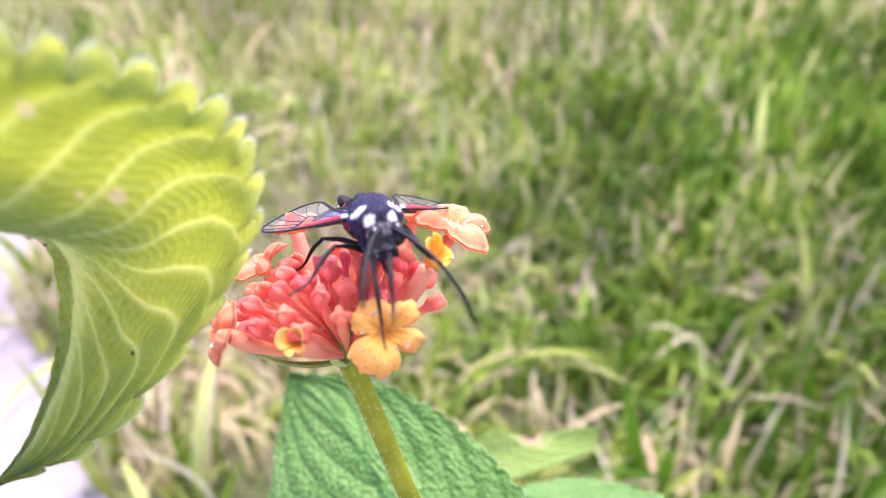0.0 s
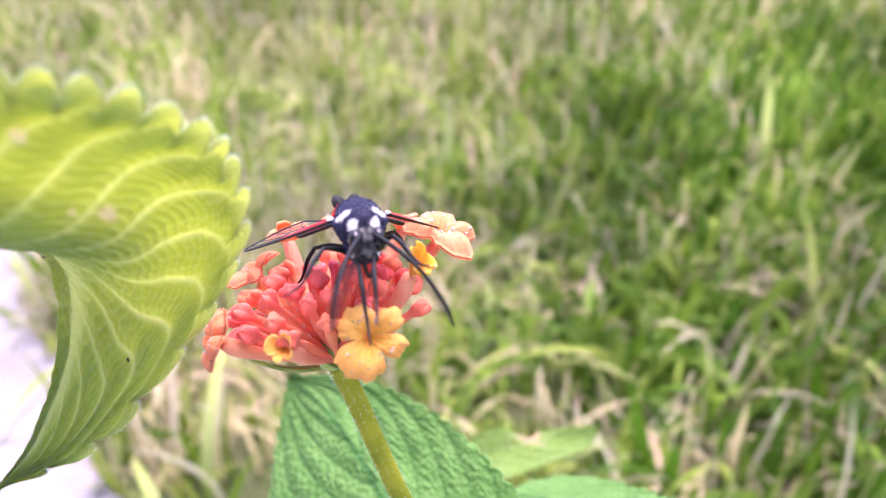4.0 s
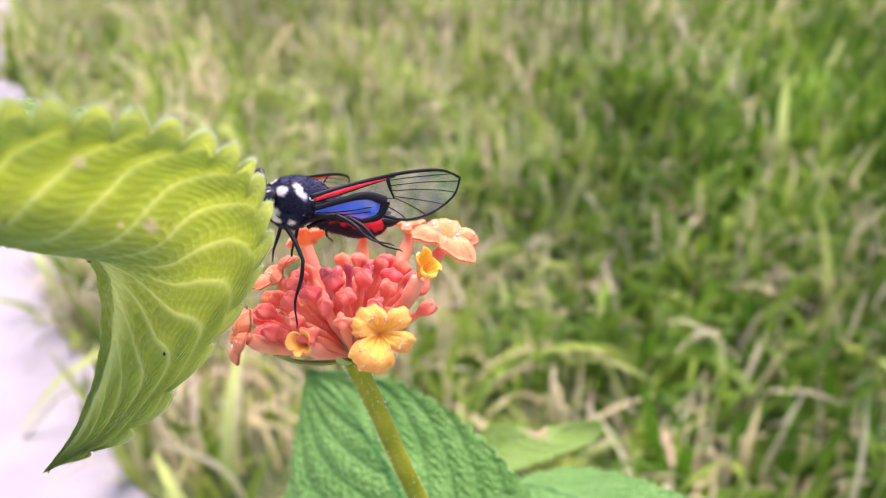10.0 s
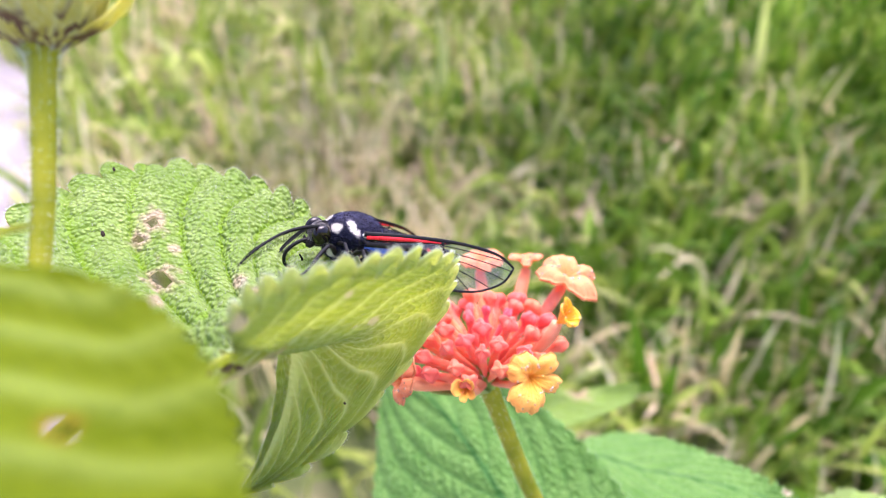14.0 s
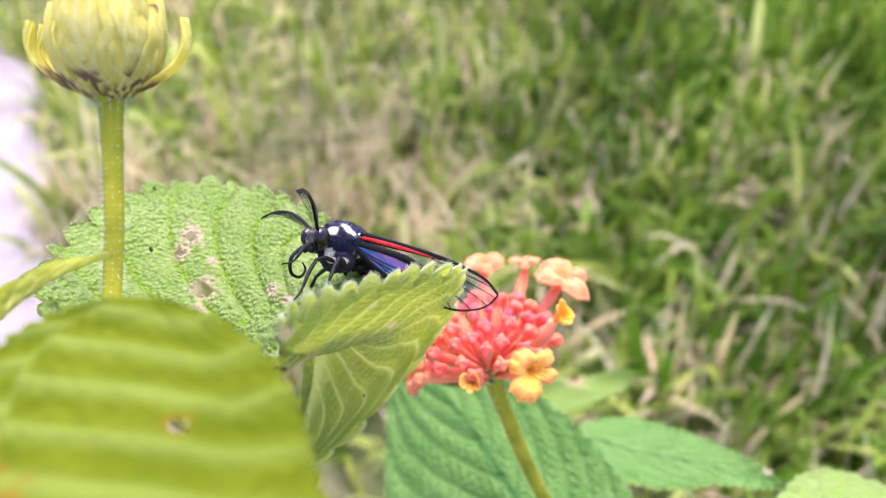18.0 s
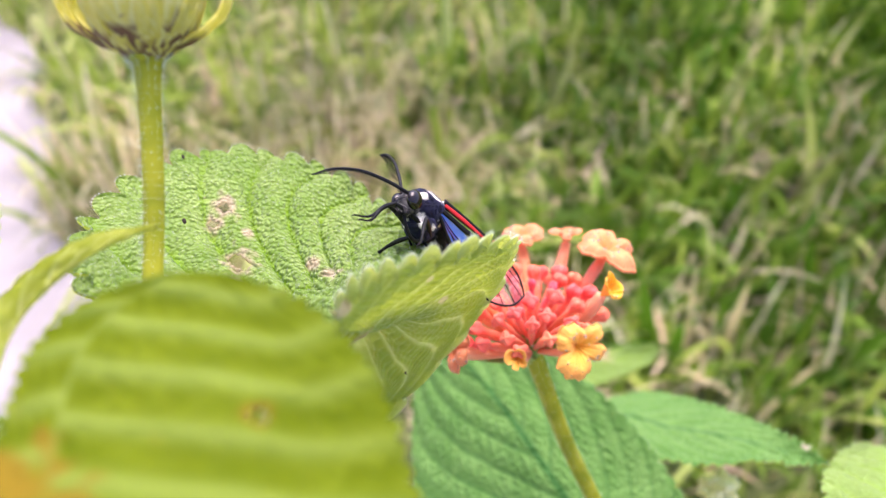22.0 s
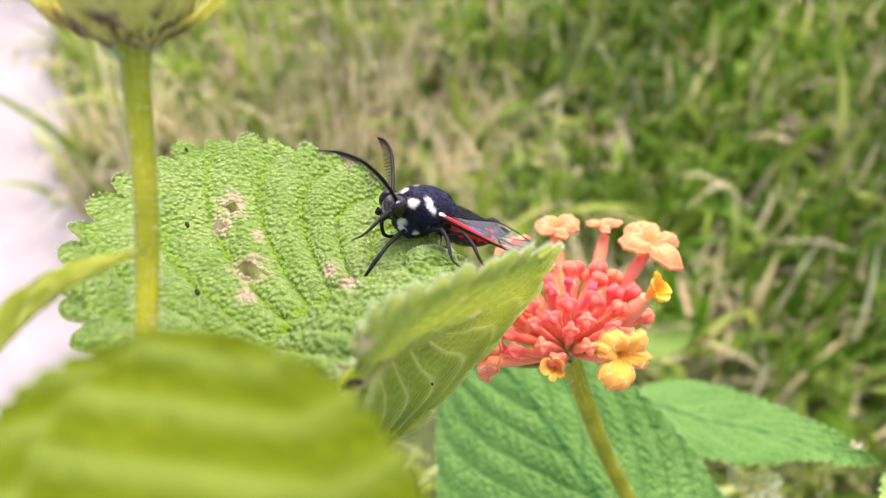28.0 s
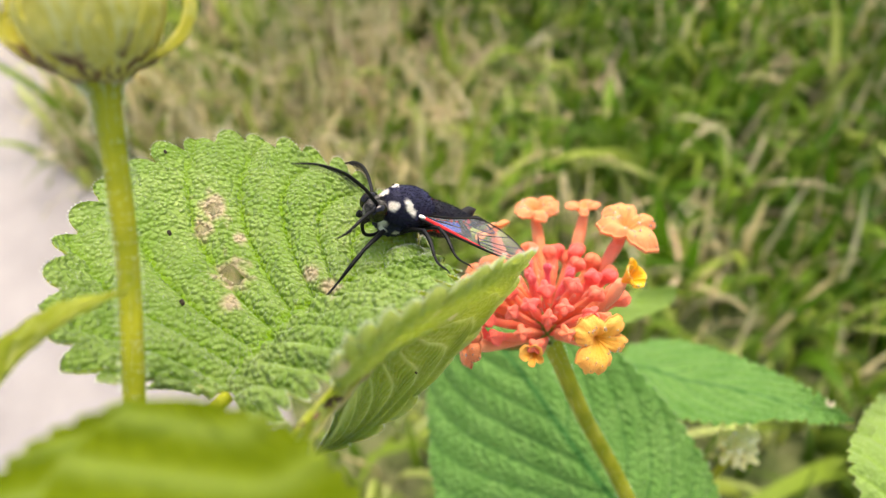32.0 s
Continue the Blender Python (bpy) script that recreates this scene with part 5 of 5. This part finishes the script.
MOTH = [
    (0.0, -6.71, 70.03, 2.51, 10.80, 12.20, -72.60),
    (3.0, -6.32, 69.23, 2.79, 10.30, 12.00, -73.50),
    (3.5, -6.30, 69.18, 2.89, 9.10, 12.40, -73.90),
    (5.5, -7.85, 68.71, 3.79, 0.50, 18.70, -81.40),
    (6.5, -8.39, 72.01, 3.33, -3.60, 20.60, -84.90),
    (7.0, -8.95, 72.19, 3.33, -6.10, 19.90, -87.50),
    (7.5, -9.01, 72.73, 3.40, -6.30, 21.70, -85.90),
    (8.0, -9.73, 74.25, 3.31, -13.00, 19.20, -94.40),
    (8.5, -11.30, 72.40, 4.33, -17.30, 5.00, -105.60),
    (9.0, -11.34, 66.14, 4.64, -20.60, -3.60, -118.50),
    (10.0, -14.64, 70.43, 6.92, -25.90, -9.50, -134.00),
    (11.0, -16.86, 71.38, 7.19, -14.00, -10.50, -142.60),
    (11.5, -18.70, 70.59, 8.86, -16.10, -10.90, -164.10),
    (12.0, -20.64, 71.66, 6.65, -13.10, 3.80, -146.40),
    (12.5, -24.15, 66.17, 10.92, -18.10, -11.70, -166.20),
    (13.0, -26.92, 66.06, 10.23, -18.50, -10.80, -171.30),
    (13.5, -26.94, 64.84, 10.63, -18.00, -7.70, -178.20),
    (14.0, -27.15, 65.98, 11.19, -23.40, -14.90, -141.40),
    (14.5, -27.31, 63.74, 11.63, -20.40, -19.30, -141.00),
    (16.5, -28.75, 59.45, 13.35, 7.00, -19.10, -130.70),
    (17.0, -30.18, 63.04, 12.74, 4.70, -21.00, -131.20),
    (18.0, -29.64, 57.64, 12.65, 2.70, -22.70, -130.00),
    (19.0, -29.09, 64.88, 12.27, 6.10, -18.00, -127.20),
    (20.0, -26.98, 59.39, 12.44, 5.00, -25.80, -115.60),
    (21.0, -25.85, 61.41, 11.97, 3.50, -31.00, -109.10),
    (23.0, -26.32, 60.35, 12.44, 4.50, -30.00, -111.00),
    (25.0, -26.49, 59.93, 12.60, 3.70, -28.20, -115.10),
    (26.0, -27.13, 59.48, 12.39, -1.90, -29.20, -119.80),
    (26.5, -27.80, 64.03, 11.16, -16.47, -26.93, -136.40),
    (28.5, -29.07, 66.22, 12.02, -29.60, -20.90, -134.60),
    (29.0, -28.58, 66.26, 12.26, -28.50, -22.40, -131.90),
    (30.0, -29.28, 68.35, 10.94, -28.80, -18.00, -132.60),
    (31.0, -29.60, 68.04, 11.41, -31.60, -19.30, -131.00),
    (32.0, -28.79, 65.75, 12.12, -34.50, -19.90, -131.00),
]
FORE_LEFT = [
    (0.0, -0.86, 0.48, -0.20),
    (3.0, -0.87, 0.44, -0.20),
    (3.5, -0.86, 0.44, -0.27),
    (6.0, -0.82, 0.47, -0.33),
    (7.0, -0.82, 0.56, -0.11),
    (7.5, -0.82, 0.52, -0.22),
    (8.0, -0.86, 0.50, -0.09),
    (8.5, -0.83, 0.54, 0.14),
    (9.0, -0.94, 0.13, 0.31),
    (10.0, -0.92, 0.03, 0.39),
    (10.5, -0.06, 0.84, 0.54),
    (11.0, -0.36, 0.85, 0.37),
    (11.5, -0.78, 0.48, 0.40),
    (12.0, -0.31, 0.80, 0.52),
    (12.5, -0.82, 0.39, 0.42),
    (13.0, -0.88, 0.24, 0.42),
    (13.5, -0.81, 0.39, 0.44),
    (14.0, -0.96, 0.26, 0.11),
    (14.5, -0.97, 0.23, 0.03),
    (16.5, -0.92, 0.36, -0.18),
    (17.0, -0.88, 0.41, -0.22),
    (18.0, -0.88, 0.45, -0.13),
    (19.0, -0.93, 0.32, -0.19),
    (20.0, -0.93, 0.33, -0.13),
    (21.0, -0.91, 0.34, -0.24),
    (23.0, -0.90, 0.31, -0.30),
    (25.0, -0.92, 0.30, -0.24),
    (26.0, -0.97, 0.21, -0.14),
    (26.5, -0.99, 0.04, -0.12),
    (28.5, -0.98, 0.19, -0.07),
    (29.0, -0.97, 0.22, -0.10),
    (30.5, -0.95, 0.29, -0.08),
    (32.0, -0.97, 0.23, -0.07),
]
FORE_RIGHT = [
    (0.0, -0.91, -0.39, -0.16),
    (3.0, -0.89, -0.41, -0.18),
    (3.5, -0.83, -0.50, -0.24),
    (6.0, -0.82, -0.44, -0.37),
    (7.0, -0.89, -0.40, -0.22),
    (7.5, -0.83, -0.41, -0.38),
    (8.5, -0.82, -0.57, 0.02),
    (9.0, -0.92, -0.40, -0.05),
    (10.0, -0.81, -0.59, -0.04),
    (10.5, -0.78, -0.60, -0.16),
    (11.0, -0.78, -0.60, -0.16),
    (11.5, -0.78, -0.60, -0.16),
    (12.0, -0.78, -0.60, -0.16),
    (12.5, -0.78, -0.60, -0.16),
    (13.0, -0.78, -0.60, -0.16),
    (13.5, -0.78, -0.60, -0.16),
    (14.5, -0.97, -0.12, -0.20),
    (26.5, -0.97, -0.12, -0.20),
    (28.5, -0.99, 0.03, -0.14),
    (32.0, -0.99, 0.03, -0.14),
]
ANTENNA_LEFT = [
    (0.0, 0.75, 0.37, -0.55),
    (3.0, 0.85, 0.38, -0.35),
    (3.5, 0.67, 0.48, -0.56),
    (5.5, 0.82, 0.04, -0.57),
    (6.0, 0.93, -0.23, -0.28),
    (6.5, 0.89, -0.23, -0.39),
    (7.0, 0.54, -0.62, -0.56),
    (7.5, 0.90, -0.43, 0.07),
    (8.0, 0.67, -0.62, -0.39),
    (8.5, 0.99, 0.02, -0.10),
    (9.0, 0.85, 0.48, 0.20),
    (10.0, -0.33, -0.94, -0.09),
    (11.0, 0.47, 0.83, 0.29),
    (12.0, 0.51, 0.64, 0.57),
    (12.5, 0.38, 0.91, 0.18),
    (13.0, 0.27, 0.95, 0.16),
    (14.0, 0.86, 0.44, -0.27),
    (14.5, 0.83, 0.49, 0.25),
    (16.5, 1.00, -0.00, 0.07),
    (17.0, 0.96, 0.07, -0.27),
    (18.0, 0.80, 0.57, 0.17),
    (19.0, 0.95, 0.27, -0.18),
    (19.5, 0.99, -0.01, -0.15),
    (20.0, 0.50, 0.84, 0.23),
    (21.0, 0.93, -0.36, -0.08),
    (22.0, 0.81, -0.58, -0.08),
    (23.0, 0.64, 0.76, 0.13),
    (24.0, 0.95, -0.32, 0.06),
    (25.0, 0.79, -0.34, -0.51),
    (26.0, 0.88, 0.17, -0.44),
    (26.5, 0.96, -0.01, 0.30),
    (28.5, 0.98, -0.05, 0.19),
    (29.0, 1.00, -0.03, 0.02),
    (30.0, 0.99, 0.05, 0.09),
    (30.5, 0.97, -0.18, 0.17),
    (31.0, 0.95, -0.17, 0.26),
    (32.0, 0.96, -0.16, 0.21),
]
ANTENNA_RIGHT = [
    (0.0, 0.91, -0.36, -0.23),
    (3.0, 0.93, -0.37, -0.05),
    (3.5, 0.91, -0.38, -0.19),
    (5.5, 0.72, -0.32, -0.62),
    (6.0, 0.81, -0.54, -0.24),
    (6.5, 0.91, -0.40, -0.13),
    (7.0, 0.83, -0.53, 0.19),
    (7.5, -0.71, -0.45, 0.54),
    (8.0, -0.32, -0.90, 0.29),
    (8.5, -0.52, -0.83, -0.19),
    (9.0, -0.24, -0.91, 0.35),
    (10.0, -0.32, -0.92, -0.23),
    (11.0, -0.24, -0.97, 0.06),
    (12.0, 0.01, -1.00, 0.09),
    (12.5, 0.80, -0.40, -0.45),
    (13.0, 0.67, -0.46, -0.59),
    (14.0, 0.09, -0.40, -0.91),
    (14.5, -0.25, -0.97, 0.06),
    (16.5, -0.17, -0.85, 0.50),
    (17.0, -0.11, -0.99, 0.02),
    (18.0, -0.12, -0.97, 0.22),
    (19.0, 0.34, -0.82, 0.46),
    (19.5, -0.06, -0.96, 0.27),
    (20.0, -0.04, -0.91, 0.42),
    (21.0, -0.66, -0.29, 0.69),
    (22.0, -0.46, -0.47, 0.76),
    (23.0, -0.27, -0.78, 0.56),
    (24.0, -0.34, -0.40, 0.85),
    (25.0, -0.47, -0.54, 0.70),
    (26.0, -0.12, -0.99, 0.02),
    (26.5, -0.25, -0.92, 0.30),
    (28.5, -0.32, -0.93, 0.19),
    (29.0, -0.37, -0.92, 0.11),
    (30.0, 0.02, -0.92, -0.39),
    (30.5, -0.29, -0.95, -0.08),
    (31.0, -0.37, -0.93, 0.05),
    (32.0, -0.39, -0.91, -0.17),
]
LEG_LEFT_1 = [
    (0.0, 0.93, -0.25, -0.28),
    (3.5, 0.94, -0.20, -0.27),
    (6.0, 0.97, 0.13, -0.19),
    (7.5, 0.96, 0.04, -0.26),
    (8.5, 0.76, 0.16, -0.63),
    (9.0, 0.13, 0.55, -0.82),
    (10.0, -0.21, 0.59, -0.78),
    (11.0, -0.42, 0.04, -0.91),
    (12.5, -0.00, 0.94, 0.33),
    (14.0, 0.72, 0.69, 0.04),
    (16.5, 0.75, 0.48, -0.46),
    (19.0, 0.80, 0.22, -0.57),
    (21.0, 0.96, -0.18, -0.19),
    (23.0, 0.89, -0.36, -0.29),
    (25.0, 0.91, -0.19, -0.37),
    (26.0, 0.93, -0.05, -0.37),
    (26.5, 0.64, 0.27, -0.72),
    (28.5, 0.68, 0.51, -0.53),
    (29.0, 0.57, 0.32, -0.76),
    (30.5, 0.73, 0.40, -0.56),
    (32.0, 0.70, 0.42, -0.58),
]
LEG_LEFT_2 = [
    (0.0, 0.98, 0.15, 0.09),
    (6.0, 0.81, 0.58, 0.08),
    (8.5, -0.27, 0.96, 0.01),
    (9.0, 0.12, 0.97, 0.23),
    (10.0, -0.53, 0.80, 0.29),
    (11.5, -0.85, 0.33, -0.41),
    (12.0, -0.71, 0.59, -0.39),
    (12.5, -0.77, 0.40, -0.50),
    (13.0, -0.98, 0.14, -0.12),
    (14.0, 0.31, 0.92, 0.22),
    (17.0, 0.76, 0.46, -0.47),
    (19.0, 0.72, 0.63, -0.30),
    (23.0, 0.88, 0.13, -0.46),
    (25.0, 0.86, 0.17, -0.47),
    (28.5, 0.22, 0.93, 0.30),
    (29.0, 0.27, 0.94, 0.22),
    (30.5, 0.24, 0.92, 0.33),
    (32.0, 0.26, 0.90, 0.35),
]
LEG_LEFT_3 = [
    (0.0, -0.77, 0.53, -0.36),
    (6.0, -0.72, 0.57, -0.40),
    (8.5, 0.39, 0.90, 0.17),
    (10.0, -0.47, 0.85, 0.24),
    (11.5, -0.93, 0.29, -0.24),
    (12.5, -0.93, 0.28, -0.25),
    (14.0, -0.94, -0.23, -0.24),
    (19.0, -0.99, -0.13, -0.10),
    (25.0, -0.93, -0.36, 0.07),
    (28.5, 0.10, 0.95, 0.30),
    (32.0, 0.16, 0.90, 0.40),
]
LEG_RIGHT_1 = [
    (0.0, 0.87, -0.16, -0.47),
    (3.5, 0.91, -0.05, -0.42),
    (6.0, 0.90, -0.03, -0.43),
    (7.5, 0.97, 0.03, -0.26),
    (9.0, -0.75, -0.42, -0.51),
    (10.0, -0.51, -0.52, -0.69),
    (12.0, 0.06, -0.93, -0.37),
    (13.0, 0.08, 0.97, 0.23),
    (16.5, 0.77, 0.52, -0.35),
    (19.0, 0.89, 0.43, -0.15),
    (23.0, 0.94, -0.15, -0.31),
    (25.0, 0.95, -0.10, -0.30),
    (28.5, 0.82, 0.57, -0.01),
    (29.0, 0.83, 0.54, -0.12),
    (30.5, 0.86, 0.50, 0.11),
    (32.0, 0.87, 0.48, 0.09),
]
LEG_RIGHT_2 = [
    (0.0, 0.71, -0.71, -0.01),
    (3.5, 0.78, -0.62, -0.01),
    (6.0, 0.91, -0.41, 0.01),
    (8.5, -0.61, -0.42, -0.67),
    (10.0, -0.60, -0.50, -0.63),
    (14.0, -0.33, -0.76, -0.56),
    (28.5, -0.34, -0.74, -0.58),
    (32.0, -0.37, -0.71, -0.60),
]
LEG_RIGHT_3 = [
    (0.0, -0.72, -0.63, -0.30),
    (6.0, -0.72, -0.44, -0.53),
    (8.5, -0.89, -0.27, -0.37),
    (11.0, -0.76, -0.57, -0.31),
    (14.0, -0.90, -0.30, -0.32),
    (28.5, -0.92, -0.23, -0.33),
    (32.0, -0.94, -0.13, -0.31),
]


def aimed(origin, direction, up=(0, 0, 1)):
    """Pose in the moth's space: local x along direction, local z near up."""
    x = Vector(direction).normalized()
    y = Vector(up).cross(x).normalized()
    z = x.cross(y)
    m = Matrix((x, y, z)).transposed().to_4x4()
    m.translation = Vector(origin) * MM
    return m


PLANES = [  # seconds; the way the left wing's upper face looks: ahead, out, up
    (0.0, -0.02, 0.36, 0.93), (3.0, -0.03, 0.37, 0.93), (7.0, -0.07, 0.09, 0.99), (8.0, -0.10, 0.00, 0.99), (9.0, 0.02, -0.92, 0.38), (9.5, 0.01, -0.97, 0.26), (10.0, -0.11, -0.97, -0.19), (13.0, -0.24, -0.97, 0.06), (14.0, -0.12, -0.95, -0.2), (16.5, -0.12, -0.90, 0.42), (26.0, -0.08, -0.90, 0.42), (27.2, -0.08, -0.03, 1.00), (29.0, -0.01, 0.37, 0.93), (32.0, -0.04, 0.14, 0.99)]


def plane_at(t, sgn):
    a, o, u = (float(np.interp(t, [r[0] for r in PLANES], [r[k] for r in PLANES])) for k in (1, 2, 3))
    return (a, sgn * o, u)


HEAD_TURN = [  # seconds, degrees to its own left
    (0.0, 0), (6.0, 0), (6.8, -34), (7.4, -36), (8.2, -26), (9.0, -6), (10.0, 10), (14.0, 0), (20.0, 0), (21.0, -16), (24.0, -14), (25.5, -8), (26.5, 0), (32.0, 0)]
NECK = (3.5, 0.0, -0.3)


def head_at(t):
    """The head's turn on its neck, in the moth's space."""
    a = float(np.interp(t, [r[0] for r in HEAD_TURN], [r[1] for r in HEAD_TURN]))
    n = Matrix.Translation(Vector(NECK) * MM)
    return n @ pose(0, 0, 0, 0, 0, a) @ n.inverted()


def on_head(t, p):
    return head_at(t) @ (Vector(p) * MM) / MM


def motions():
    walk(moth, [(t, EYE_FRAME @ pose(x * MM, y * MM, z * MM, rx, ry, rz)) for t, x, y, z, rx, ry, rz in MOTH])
    for sgn, fore, hind in wings:
        rows = FORE_LEFT if sgn > 0 else FORE_RIGHT
        walk(fore, [(t, aimed((0.6, sgn * 2.4, 1.1), d, plane_at(t, sgn))) for t, *d in rows])
        walk(hind, [(t, aimed((0.2, sgn * 2.3, 0.9), d, plane_at(t, sgn)) @ pose(0, sgn * 0.0007, -0.0001, 0, 0, sgn * 1)) for t, *d in rows])
    walk(head, [(t, head_at(t)) for t, _ in HEAD_TURN])
    walk(proboscis, [(t, head_at(t) @ pose(0.0049, 0, -0.0012, 0, r, 0)) for t, r in ((0.0, 80), (6.8, 80), (7.2, 80), (7.8, 0), (8.2, 0), (9.0, 0), (14.0, 0), (18.2, 0), (19.2, 80), (21.0, 80), (24.0, 80), (26.5, 80), (32.0, 80))])
    for sgn, ob, rows in zip((1, -1), antennae, (ANTENNA_LEFT, ANTENNA_RIGHT)):
        walk(ob, [(t, aimed(on_head(t, (4.9, sgn * 0.45, 0.5)), d)) for t, *d in rows])
    for (sgn, k, ob), rows in zip(legs, (LEG_LEFT_1, LEG_LEFT_2, LEG_LEFT_3, LEG_RIGHT_1, LEG_RIGHT_2, LEG_RIGHT_3)):
        walk(ob, [(t, aimed((HIPS[k][0], sgn * HIPS[k][1], HIPS[k][2]), d)) for t, *d in rows])


motions()
